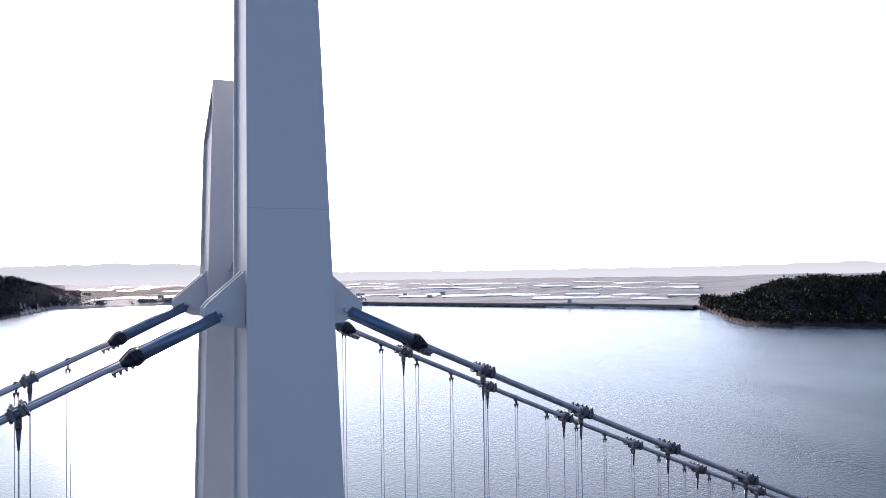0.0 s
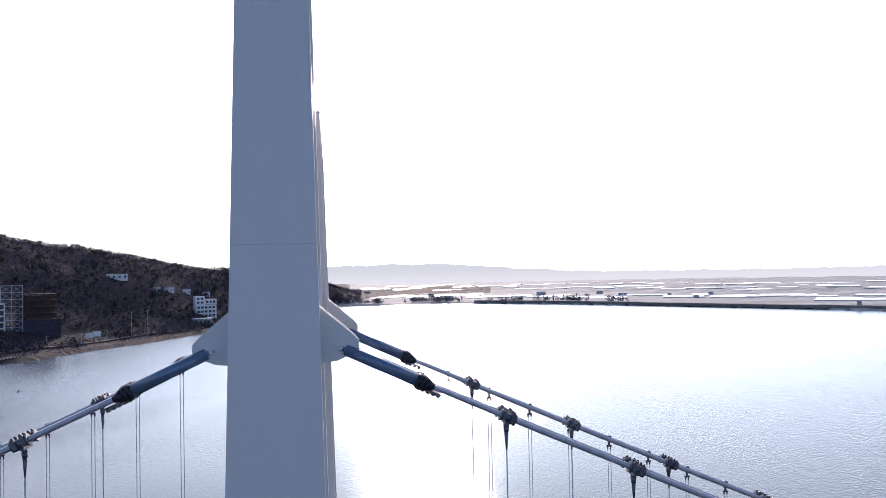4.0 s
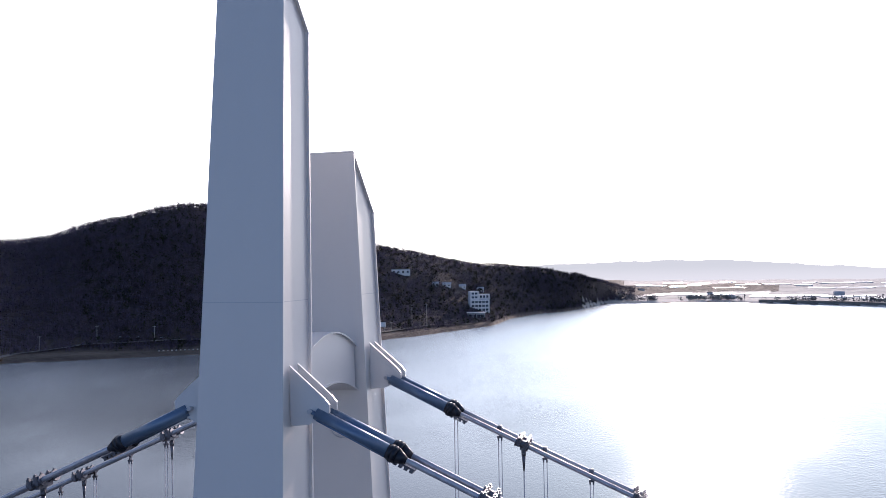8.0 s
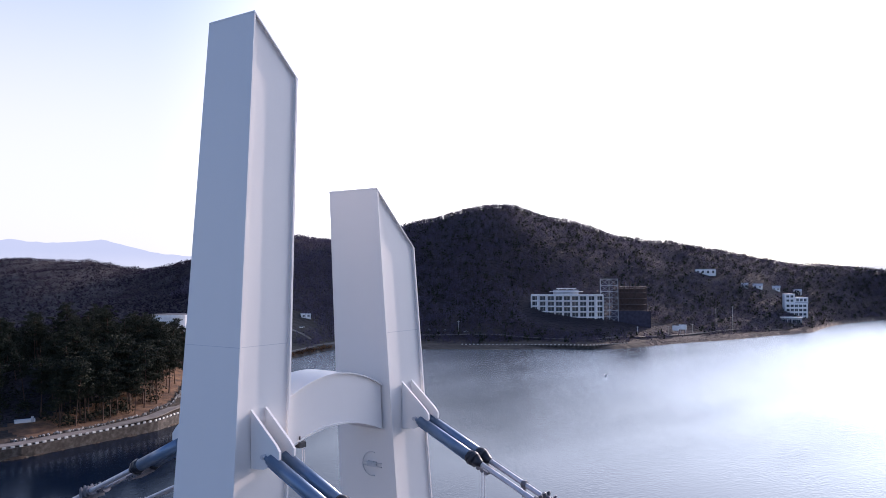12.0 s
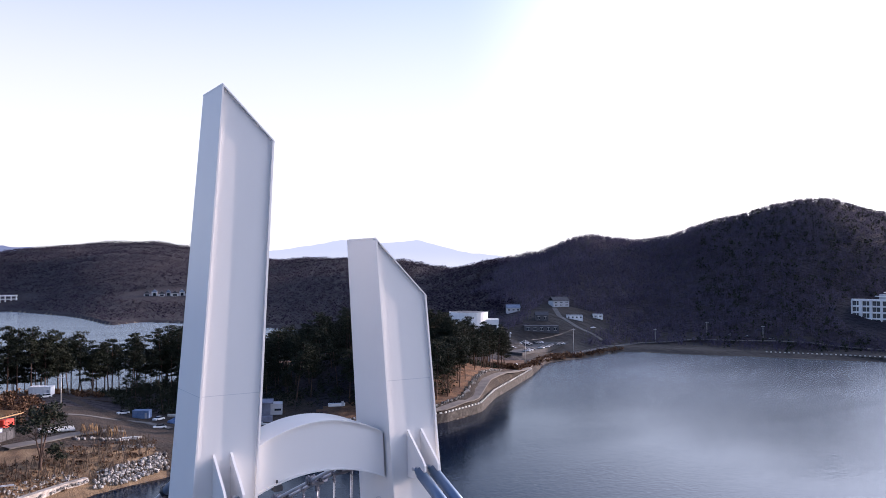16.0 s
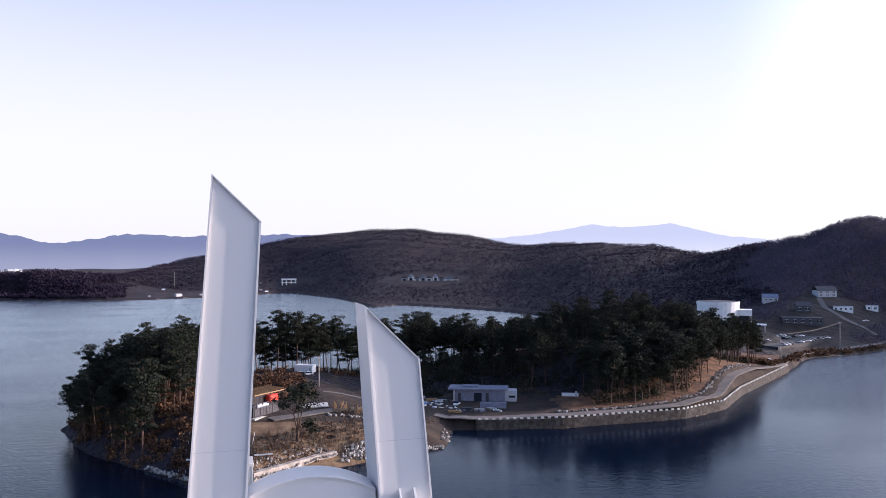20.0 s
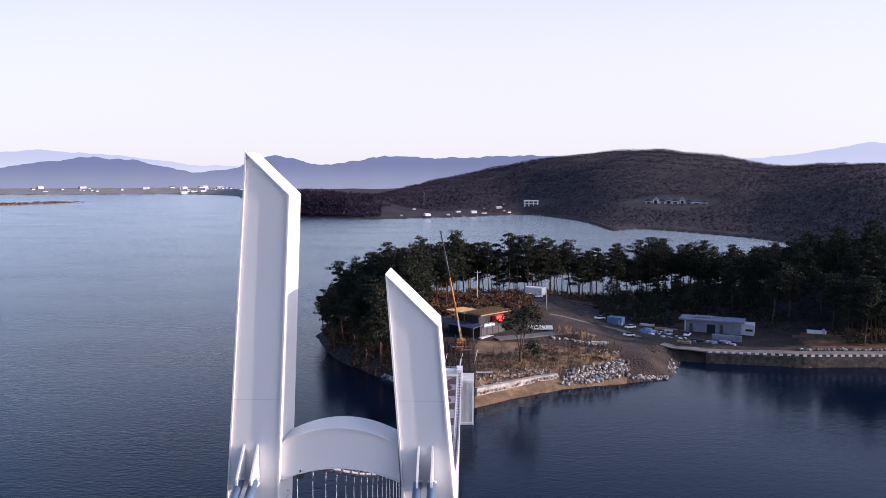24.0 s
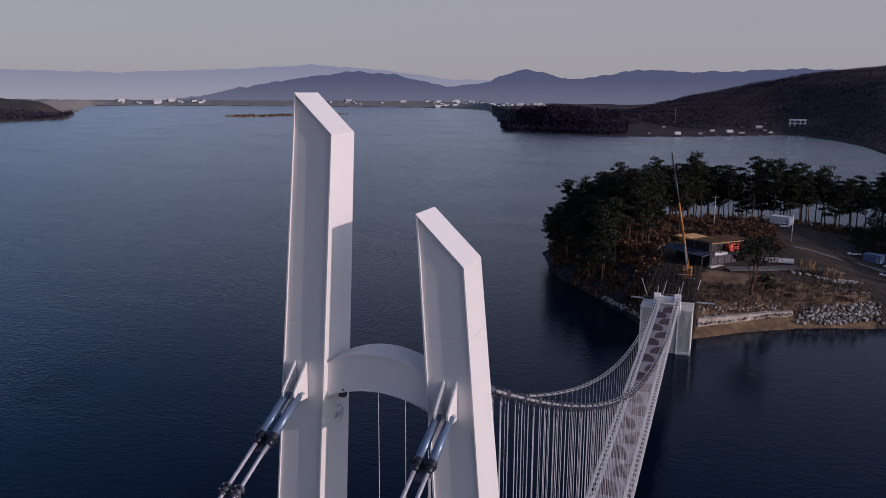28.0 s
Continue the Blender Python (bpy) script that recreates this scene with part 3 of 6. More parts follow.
up_e, lo_e = arch(55.45, 54.95, 25, 1.83), arch(54.21, 53.78, 25, 1.89)
for y in (-0.7, 0.32):
    part("beam_web", prism(up_e + lo_e[::-1], 1, y, y + 0.04), WHITE, beam)
for pts, t in ((up_e, 0.035), (lo_e, -0.035)):
    part("flange", prism(pts + [(x, z + t) for x, z in pts[::-1]], 1, -0.78, 0.44), WHITE, beam)

# ring cleat with a short rail on the inner face of each leg, floodlight under the beam
for s, y0, z0, r in ((1, -0.25, 52.74, 0.33), (-1, 0.16, 52.8, 0.3)):
    xf = s * xi(z0, s)
    hub = part("cleat", box(min(xf, xf - s * 0.1), y0 - 0.16, z0 - 0.07, max(xf, xf - s * 0.1), y0 + 0.16, z0 + 0.07, 0.015), STEEL, tower, "small grey cleat with a wire ring")
    wire = [(xf - s * 0.05, y0 + r * math.cos(a), z0 + r * math.sin(a)) for a in np.linspace(-1.9, 1.9, 17)]
    part("ring", sweep(wire, 0.013, 6), STEEL, hub)
    for dz in (-0.05, 0.05):
        part("rail", tube((xf - s * 0.08, y0 - 0.38, z0 + dz), (xf - s * 0.08, y0 + 0.3, z0 + dz), 0.013, seg=6), STEEL, hub)
lamp = part("floodlight", box(-1.36, -0.84, 53.84, -1.12, -0.62, 53.98, 0.02), DARK, tower, "small dark floodlight under the beam")
part("bracket", tube((-1.24, -0.72, 53.96), (-1.24, -0.72, 54.1), 0.025, seg=6), DARK, lamp)
tagged(tower, "white painted steel bridge tower with two raked legs and arched beam", "bridge tower")

# cable fins on both faces of each leg
FIN_X = (2.93, 2.50)
for s in (-1, 1):
    for sy in (-1, 1):
        for x in FIN_X:
            prof = [(sy * 0.93, 55.0), (sy * 1.72, 54.32), (sy * 1.84, 54.18), (sy * 1.84, 54.02), (sy * 1.72, 53.9), (sy * 1.35, 53.74), (sy * 0.95, 53.7)]
            fin = part("fin", prism(prof, 0, s * x - 0.03, s * x + 0.03), WHITE, tower, "welded cable anchor plate")

# ---- cables ----
SPAN = 170.6


def cx(y):
    return -0.0068 * y if y > 0 else 0.0


def cable_z(d):
    u = d - 3.54
    return 53.08 - 0.44 * u + 0.00127 * u * u - 1.4 * (d / SPAN) * max(0.0, 1 - d / SPAN)


def cable_x(x0, d):
    return x0 * (1 - 0.11 * d / SPAN)


def deck_z(d):
    return 13.2 + 2.2 * (1 - min(d, SPAN) / SPAN) ** 1.5


def clamp_band():
    """A bolted two-half clamp round one strand, along y."""
    bm = bmesh.new()
    L, R = 0.17, 0.105
    add_tube(bm, (0, -L, 0), (0, L, 0), R, seg=12)
    for y in (-L, L):
        add_tube(bm, (0, y - 0.025, 0), (0, y + 0.025, 0), R + 0.03, seg=12)
    for y in (-0.1, 0.1):
        for x in (-0.1, 0.1):
            add_box(bm, x - 0.035, y - 0.04, -0.09, x + 0.035, y + 0.04, 0.15)
            add_tube(bm, (x, y, 0.15), (x, y, 0.185), 0.028, seg=6)
    return bm


def yoke():
    """The plate that bridges both strands, with the hanger's socket below it."""
    bm = bmesh.new()
    add_box(bm, -0.24, -0.07, -0.16, 0.24, 0.07, -0.06)
    add_box(bm, -0.035, -0.06, -0.3, 0.035, 0.06, -0.1)
    add_tube(bm, (0, 0, -0.36), (0, 0, -0.24), 0.06, 0.065, 8)
    add_tube(bm, (0, 0, -0.78), (0, 0, -0.36), 0.02, 0.055, 8)
    return bm


def small_clip():
    """The light clip of a pair of screen wires: saddle, neck and a little spreader."""
    bm = bmesh.new()
    add_tube(bm, (0, -0.06, 0), (0, 0.06, 0), 0.1, seg=10)
    add_box(bm, -0.03, -0.03, -0.2, 0.03, 0.03, -0.08)
    add_box(bm, -0.035, -0.075, -0.25, 0.035, 0.075, -0.19)
    for y in (-0.045, 0.045):
        add_tube(bm, (0, y, -0.33), (0, y, -0.25), 0.018, 0.03, 6)
    return bm


def kept(name, bm, mat):
    me = bpy.data.meshes.new(name)
    bm.to_mesh(me)
    bm.free()
    me.materials.append(mat)
    return me


BAND, YOKE, CLIP = kept("clamp", clamp_band(), CLAMP), kept("yoke", yoke(), CLAMP), kept("wire_clip", small_clip(), CLAMP)
ROD, ROD_THIN = kept("hanger", tube((0, 0, -1), (0, 0, 0), 0.0165, seg=6), HANGER), kept("screen_wire", tube((0, 0, -1), (0, 0, 0), 0.0105, seg=5), HANGER)
MID_X = (FIN_X[0] + FIN_X[1]) / 2
for s in (-1, 1):
    for sy in (-1, 1):
        run = empty("main_cable")
        tagged(run, "pair of grey suspension cables with clamps" + (" and dense thin screen wires" if s > 0 else " and widely spaced hanger ropes"), "suspension cable", "main cables of the bridge")

        def at(x0, d, dz=0.0):
            return Vector((s * cable_x(x0, d) + cx(sy * d), sy * d, cable_z(d) + dz))

        def lean(d):
            return Euler((math.atan2(sy * (cable_z(d + 0.1) - cable_z(d - 0.1)), 0.2), 0, 0)).to_matrix().to_4x4()
        for x in FIN_X:
            ds = [3.1, 4, 6, 9, 12, 16, 22] + list(np.linspace(30, SPAN, 22))
            part("strand", sweep([at(x, d) for d in ds], 0.066, 10), STRAND, run)
            a, b_ = at(x, 1.42, 0.03), at(x, 3.2)
            ax = (b_ - a).normalized()
            sock = part("socket", tube(a + 0.12 * ax, b_, 0.135, 0.15, 20), SOCKET, run, "dark blue painted anchor socket")
            col = bmesh.new()
            add_tube(col, b_ - 0.1 * ax, b_ + 0.02 * ax, 0.16, 0.2, seg=8)
            add_tube(col, b_ + 0.02 * ax, b_ + 0.12 * ax, 0.2, 0.19, seg=8)
            part("collar", col, COLLAR, sock, "black eight-sided collar")
            part("cone", tube(b_ + 0.12 * ax, b_ + 0.36 * ax, 0.18, 0.075, 8), COLLAR, sock)
            fork = bmesh.new()
            for o in (-0.075, 0.075):
                q = Vector((o, 0, 0))
                add_tube(fork, a - 0.02 * ax + q, a + 0.3 * ax + q, 0.045, 0.06, seg=8)
            part("fork", fork, SOCKET, sock)
            part("pin", tube(a + Vector((-0.15, 0, 0)), a + Vector((0.15, 0, 0)), 0.05, seg=12), STEEL, sock)
            seam_p = ax.orthogonal().normalized()
            part("rib", tube(a + 0.2 * ax + 0.14 * seam_p, b_ - 0.1 * ax + 0.15 * seam_p, 0.018, seg=6), SOCKET, sock)
        m = Matrix.Translation(at(MID_X, 3.42, -0.12)) @ lean(3.4)
        bm = box(-0.22, -0.3, -0.03, 0.22, 0.34, 0.01)
        bm.transform(m)
        shelf = part("bracket", bm, CLAMP, run, "toothed steel bracket below the collars")
        for k in range(5):
            bm = box(-0.2, -0.28 + 0.13 * k, -0.1, 0.2, -0.2 + 0.13 * k, -0.03)
            bm.transform(m)
            part("tooth", bm, CLAMP, shelf)
        d = 5.22 if sy < 0 else 5.45
        while d < SPAN - 3:
            turn = lean(d)
            for x in FIN_X:
                share("clamp", BAND, Matrix.Translation(at(x, d)) @ turn, run)
            p = at(MID_X, d)
            share("yoke", YOKE, Matrix.Translation(p), run)
            share("hanger", ROD, Matrix.Translation(p + Vector((0, 0, -0.74))) @ Matrix.Diagonal((1, 1, p.z - 0.74 - deck_z(d), 1)), run)
            d += 3.04
        d = 3.3
        while s > 0 and d < (SPAN - 3 if sy > 0 else 76):
            p = at(FIN_X[0], d)
            share("wire_clip", CLIP, Matrix.Translation(p), run)
            for oy in (-0.045, 0.045):
                share("screen_wire", ROD_THIN, Matrix.Translation(p + Vector((0, oy, -0.32))) @ Matrix.Diagonal((1, 1, p.z - 0.32 - deck_z(d), 1)), run)
            d += 1.24

# ---- deck ----
deck = empty("bridge_deck")
tagged(deck, "white steel footbridge deck with dark oval gratings and railings", "footbridge deck")


def strip(name, x0, x1, z0, z1, mat, label=""):
    bm = bmesh.new()
    prev = None
    for y in np.linspace(-SPAN, SPAN, 58):
        z = deck_z(abs(y))
        ring = [bm.verts.new((x + cx(y), y, z + dz)) for x, dz in ((x0, z0), (x1, z0), (x1, z1), (x0, z1))]
        if prev:
            for i in range(4):
                bm.faces.new((prev[i], prev[(i + 1) % 4], ring[(i + 1) % 4], ring[i]))
        else:
            bm.faces.new(ring[::-1])
        prev = ring
    bm.faces.new(prev)
    bmesh.ops.recalc_face_normals(bm, faces=bm.faces[:])
    return part(name, bm, mat, deck, label)


strip("deck_plate", -1.62, 1.62, -0.12, 0.0, DECKGREY)
for sx in (-1, 1):
    strip("edge_girder", sx * 1.65, sx * 1.95, -0.35, 0.05, WHITE)
    strip("edge_girder", sx * 2.55, sx * 2.8, -0.3, 0.02, WHITE)
    strip("handrail", sx * 1.76, sx * 1.84, 1.1, 1.17, WHITE)
    strip("handrail", sx * 2.62, sx * 2.69, 0.9, 0.96, WHITE)
    strip("mid_rail", sx * 1.78, sx * 1.82, 0.5, 0.54, STEEL)

pan = bmesh.new()
ov = [(1.5 - 2.15 * math.sin(t) ** 0.8, 3.7 * math.cos(t), 0.0) for t in np.linspace(0, math.pi, 13)]
pa = [pan.verts.new((x, y, 0.006)) for x, y, z in ov]
pb = [pan.verts.new((x, y, -0.02)) for x, y, z in ov]
pan.faces.new(pa)
for i in range(len(pa)):
    pan.faces.new((pa[i], pb[i], pb[(i + 1) % len(pa)], pa[(i + 1) % len(pa)]))
bmesh.ops.recalc_face_normals(pan, faces=pan.faces[:])
PAN = bpy.data.meshes.new("grating")
pan.to_mesh(PAN)
pan.free()
PAN.materials.append(DECKDARK)
y, side = -75.0, -1
while y < SPAN - 3:
    share("grating", PAN, Matrix.Translation((cx(y), y, deck_z(abs(y)) + 0.004)) @ Matrix.Rotation(0 if side > 0 else math.pi, 4, "Z"), deck)
    y += 5.6
    side = -side

RIBS = []
for sx in (-1, 1):
    RIBS.append(kept("outrigger", box(min(sx * 2.78, sx * 1.7), -0.06, -0.28, max(sx * 2.78, sx * 1.7), 0.06, -0.05), WHITE))
    RIBS.append(kept("rail_post", box(sx * 1.8 - 0.03, -0.03, 0, sx * 1.8 + 0.03, 0.03, 1.12), WHITE))
    RIBS.append(kept("edge_post", box(sx * 2.65 - 0.03, -0.03, 0, sx * 2.65 + 0.03, 0.03, 0.92), WHITE))
    RIBS.append(kept("strut", tube((sx * 1.8, 0, 1.0), (sx * 2.65, 0, 0.1), 0.025, seg=5), WHITE))
for y in np.arange(40, SPAN - 1, 1.52):
    for me in RIBS:
        share(me.name.split(".")[0], me, Matrix.Translation((cx(y), y, deck_z(y))), deck)

# ---- anchor block with twin saddle posts at the spit ----
AX = cx(SPAN)
for sy in (1, -1):
    ab = empty("anchor_block")
    ab.matrix_world = Matrix.Translation((AX if sy > 0 else 0, sy * SPAN, 0)) @ Matrix.Rotation(0 if sy > 0 else math.pi, 4, "Z")
    for x0, x1 in ((-6.5, -2.45), (2.45, 5.9)):
        part("wing", box(x0, 3.0, -3.5, x1, 10.5, 10.9, 0.05), CONCRETE, ab)
        part("coping", box(x0 - 0.12, 2.85, 10.9, x1 + 0.12, 10.7, 11.6, 0.05), CONCRETE, ab, "pale concrete coping")
        for q0, q1 in ((x0 + 0.02, x0 + 0.3), (x1 - 0.3, x1 - 0.02)):
            part("panel_rib", box(q0, 2.9, -3.0, q1, 3.0, 10.85), WALLWHITE, ab)
        part("panel_rib", box(x0 + 0.3, 2.9, 0.4, x1 - 0.3, 3.0, 0.75), WALLWHITE, ab)
        for k in range(1, 9):
            q = x0 + 0.3 + (x1 - x0 - 0.6) * k / 9
            part("groove_batten", box(q - 0.05, 2.95, 0.75, q + 0.05, 3.0, 10.85), CONCRETE, ab)
    part("core", box(-2.45, 3.4, -3.5, 2.45, 10.3, 12.6), CONCRETE, ab)
    for sx in (-1, 1):
        post = bmesh.new()
        prof = [(-0.9, 11.0), (-0.9, 15.2), (-0.65, 15.75), (-0.2, 15.95), (0.6, 15.95), (1.0, 15.6), (1.15, 15.0), (1.3, 11.0)]
        post = prism(prof, 0, sx * 2.4 - 0.75, sx * 2.4 + 0.75)
        part("saddle_post", post, WALLWHITE, ab, "white rounded saddle post")
        part("tie", tube((sx * 2.4, 0.3, 15.8), (sx * 2.55, 3.2, 17.0), 0.09, seg=8), STEEL, ab)
    part("cross_beam", box(-1.6, -0.3, 13.9, 1.6, 0.9, 15.3, 0.15), WALLWHITE, ab)
    tagged(ab, "pale concrete anchor block with two white cable posts", "bridge abutment")


# ---- placing ----
def place(x, y, z=None, turn=0.0):
    """At x, y on the ground, facing the tower: local x to the right as seen from there, y away, z up."""
    return Matrix.Translation((x, y, h1(x, y) if z is None else z)) @ Matrix.Rotation(math.atan2(-x, y) + radians(turn), 4, "Z")


def thing(name, m, label, category, group=""):
    return tagged(empty(name, m), label, category, group)


# ---- foliage ----
def leaf_cloud(centres, radii, count, size, rng, flat=0.0):
    """Many small triangles scattered through ellipsoids: rows of centres, of radii (x, y, z), count to each."""
    c, r = np.repeat(np.asarray(centres, float), count, 0), np.repeat(np.asarray(radii, float), count, 0)
    v = rng.normal(size=c.shape)
    v /= np.linalg.norm(v, axis=1)[:, None]
    p = c + v * r * (rng.random((len(c), 1)) ** 0.45)
    a, b_ = rng.normal(size=c.shape), rng.normal(size=c.shape)
    a[:, 2] *= 1 - flat
    b_[:, 2] *= 1 - flat
    a /= np.linalg.norm(a, axis=1)[:, None]
    b_ /= np.linalg.norm(b_, axis=1)[:, None]
    s = size * (0.6 + 0.8 * rng.random((len(c), 1)))
    return np.stack([p - a * s * 0.5, p + a * s * 0.5, p + b_ * s * 0.8], 1).reshape(-1, 3)


def tri_mesh(name, verts, mat):
    me = bpy.data.meshes.new(name)
    k = len(verts)
    me.vertices.add(k)
    me.vertices.foreach_set("co", np.ascontiguousarray(verts, np.float32).ravel())
    me.loops.add(k)
    me.loops.foreach_set("vertex_index", np.arange(k, dtype=np.int32))
    me.polygons.add(k // 3)
    me.polygons.foreach_set("loop_start", np.arange(0, k, 3, dtype=np.int32))
    me.materials.append(mat)
    me.update(calc_edges=True)
    return me


def pine_kind(seed, tall):
    """A red pine: bare leaning trunk with a few limbs, flat uneven layers of needles above."""
    rng = np.random.default_rng(seed)
    ob = empty("pine_tree")
    bm = bmesh.new()
    lean, pts = rng.normal(0, 0.05, 2), []
    for k in range(7):
        f = k / 6
        pts.append((lean[0] * tall * f + 0.25 * math.sin(3 * f + seed), lean[1] * tall * f + 0.25 * math.cos(4 * f + seed) - 0.25, tall * 0.95 * f - 0.3 * (k == 0)))
    for k in range(6):
        add_tube(bm, pts[k], pts[k + 1], 0.27 * (1 - 0.13 * k), 0.27 * (1 - 0.13 * (k + 1)), 7, caps=False)
    cen, rad = [], []
    base = 0.4 + 0.16 * rng.random()
    layers = 8 + seed % 3
    lopsided = rng.random() * 6.283
    for k in range(layers):
        f = base + (1.03 - base) * k / (layers - 1)
        i = min(5, int(f * 6))
        o = Vector(pts[i]).lerp(Vector(pts[min(6, i + 1)]), f * 6 - i)
        spread = (3.9 * math.sin(math.pi * min(1, 0.25 + 0.72 * (f - base) / (1 - base))) ** 0.7 + 0.4) * (0.6 + 0.55 * rng.random())
        for q in range(4 if k < layers - 2 else 2):
            t = rng.random() * 6.283
            d = spread * (0.3 + 0.7 * rng.random()) * (1 + 0.25 * math.cos(t - lopsided))
            tip = o + Vector((math.cos(t) * d, math.sin(t) * d, 0.1 + 0.7 * rng.random()))
            if q < 3:
                add_tube(bm, o - Vector((0, 0, 0.6)), tip, 0.075, 0.02, 4, caps=False)
            for e_ in range(2):
                cen.append(tip + Vector((1.1 * rng.normal(), 1.1 * rng.normal(), 0.35 * rng.normal())))
                g = 0.75 + 0.6 * rng.random()
                rad.append((1.35 * g, 1.35 * g, 0.5 * g))
    part("trunk", bm, BARK, ob)
    crown = new("crown", tri_mesh("crown", leaf_cloud(cen, rad, 62, 0.56, rng, 0.35), NEEDLE))
    crown.parent = ob
    return ob


rng = np.random.default_rng(7)
PINES = [tagged(pine_kind(k, 18.0 + 0.9 * k), "tall dark green pine with a bare reddish trunk", "pine tree", "pines on the spit") for k in range(6)]
spots = []


def scatter(count, x0, x1, y0, y1, gap, keep):
    made = 0
    for _ in range(count * 60):
        if made >= count:
            break
        x, y = x0 + (x1 - x0) * rng.random(), y0 + (y1 - y0) * rng.random()
        if keep(x, y) and all((x - a) ** 2 + (y - b_) ** 2 > gap * gap for a, b_ in spots):
            spots.append((x, y))
            made += 1


def deep(x, y):
    return float(spit_depth(np.array([x]), np.array([y]))[0])


scatter(104, -58, -4, 222, 352, 4.4, lambda x, y: deep(x, y) > 1.5 and (x < -22 or y > 300 or y > 250 and x < -12))
scatter(84, -20, 150, 328, 400, 3.7, lambda x, y: 3 < deep(x, y) < 26 and y > 326 + 0.12 * x)
scatter(110, 108, 268, 250, 345, 4.2, lambda x, y: 11 < deep(x, y) < 32 and (x > 136 or y > 273) and x > 117)
young = len(spots)
scatter(40, 60, 126, 288, 350, 3.6, lambda x, y: deep(x, y) > 8 and y > 292 + 0.05 * (126 - x))
singles = len(spots)
scatter(190, 110, 282, 262, 430, 4.9, lambda x, y: deep(x, y) > 26 and y > 284 - 0.12 * (x - 112))


def corners(ob):
    """The triangles of an object's mesh, as rows of points."""
    me = ob.data
    me.calc_loop_triangles()
    co = np.empty(len(me.vertices) * 3, np.float32)
    me.vertices.foreach_get("co", co)
    ix = np.empty(len(me.loop_triangles) * 3, np.int32)
    me.loop_triangles.foreach_get("vertices", ix)
    return co.reshape(-1, 3)[ix]


shapes = [{c.name.split(".")[0]: corners(c) for c in p.children} for p in PINES]
inner = {"trunk": [], "crown": []}
for i, (x, y) in enumerate(spots):
    turn = rng.random() * 6.28
    m = Matrix.Translation((x, y, h1(x, y) - 0.2)) @ Matrix.Rotation(turn, 4, "Z")
    s = (0.8 if x > 115 else 0.55 + 0.025 * min(18, max(0, deep(x, y))) if x < -28 else 0.92) + (0.3 if x > 115 or x < -28 else 0.36) * rng.random() if not young <= i < singles else 0.42 + 0.22 * rng.random()
    if i < 6:
        PINES[i].matrix_world = m
    elif i < singles:
        copy_thing(PINES[i % 6], m).scale = (s, s, s)
    else:
        c_, s_ = math.cos(turn), math.sin(turn)
        rot = np.array([[c_, s_, 0], [-s_, c_, 0], [0, 0, 1]]) * s
        for key, store in inner.items():
            store.append(shapes[i % 6][key] @ rot + np.array(m.translation))
stand = tagged(empty("pine_stand"), "dense stand of dark pines over the wooded mound", "pine wood", kind="stuff")
for key, mat in (("trunk", BARK), ("crown", NEEDLE)):
    new(key, tri_mesh(key, np.concatenate(inner[key]), mat)).parent = stand

# undergrowth and scrub
cs, ck = [], []
for _ in range(8000):
    x, y = -58 + 330 * rng.random(), 195 + 230 * rng.random()
    d = deep(x, y)
    if d < 0.4 or d < 1.5 and x > -6:
        continue
    tip = x < -7 and d < 40 and y < 330 or x < 30 and 262 < y < 320 and rng.random() < 0.7
    rear = y > 312 and x < 130 and d > 2 and d < 34 and rng.random() < 0.5
    edge = x > 268 and 1.5 < d < 7
    tip = tip or edge or x < -6 and y < 345 and 0.4 < d < 9
    mound = x > 114 and d > 14 and (x > 136 or y > 273) and rng.random() < 0.85
    mound = mound or (58 < x < 126 and y > 292 and d > 4 and rng.random() < 0.9)
    if tip or rear or mound:
        cs.append((x, y, h1(x, y) + 0.7))
        ck.append(mound or rear and x > 60)
cs, ck = np.array(cs), np.array(ck)
tagged(new("scrub", tri_mesh("scrub", leaf_cloud(cs[~ck], np.tile((1.8, 1.8, 1.5), ((~ck).sum(), 1)), 60, 0.8, rng), SCRUB)), "rust brown winter scrub on the wooded shore", "scrub", kind="stuff")
tagged(new("undergrowth", tri_mesh("undergrowth", leaf_cloud(cs[ck], np.tile((2.0, 2.0, 2.2), (ck.sum(), 1)), 34, 0.8, rng), NEEDLE)), "dark evergreen undergrowth beneath the pines", "undergrowth", kind="stuff")


# woods on the hills
def woods(name, label, count, b0, b1, r_of, mat, rad, tris, size, keep=None, spikes=0, flat=0.0, floor_z=1.5):
    be = b0 + (b1 - b0) * rng.random(count)
    u = rng.random(count)
    lo, hi = r_of(be)
    r = lo + (hi - lo) * u ** 0.8
    x, y = r * np.sin(np.radians(be)), r * np.cos(np.radians(be))
    z = height(x, y)
    ok = z > floor_z
    if keep is not None:
        ok &= keep(x, y, r, be)
    x, y, z = x[ok], y[ok], z[ok]
    k = len(x)
    g = 0.7 + 0.6 * rng.random((k, 1))
    cen = np.stack([x, y, z], 1) + np.array([0, 0, rad[2] * 0.9]) * g
    v = leaf_cloud(cen, np.array(rad) * g, tris, size, rng, flat)
    if spikes:
        p = np.repeat(np.stack([x, y, z], 1), spikes, 0) + rng.normal(size=(k * spikes, 3)) * np.array([1.6, 1.6, 0])
        t = p + np.array([0, 0, rad[2] * 2.3]) * (0.7 + 0.5 * rng.random((k * spikes, 1))) + rng.normal(size=p.shape) * np.array([0.8, 0.8, 0])
        v = np.concatenate([v, np.stack([p - (0.16, 0, 0), p + (0.16, 0, 0), t], 1).reshape(-1, 3)])
    return tagged(new(name, tri_mesh(name, v, mat)), label, "woods", kind="stuff")


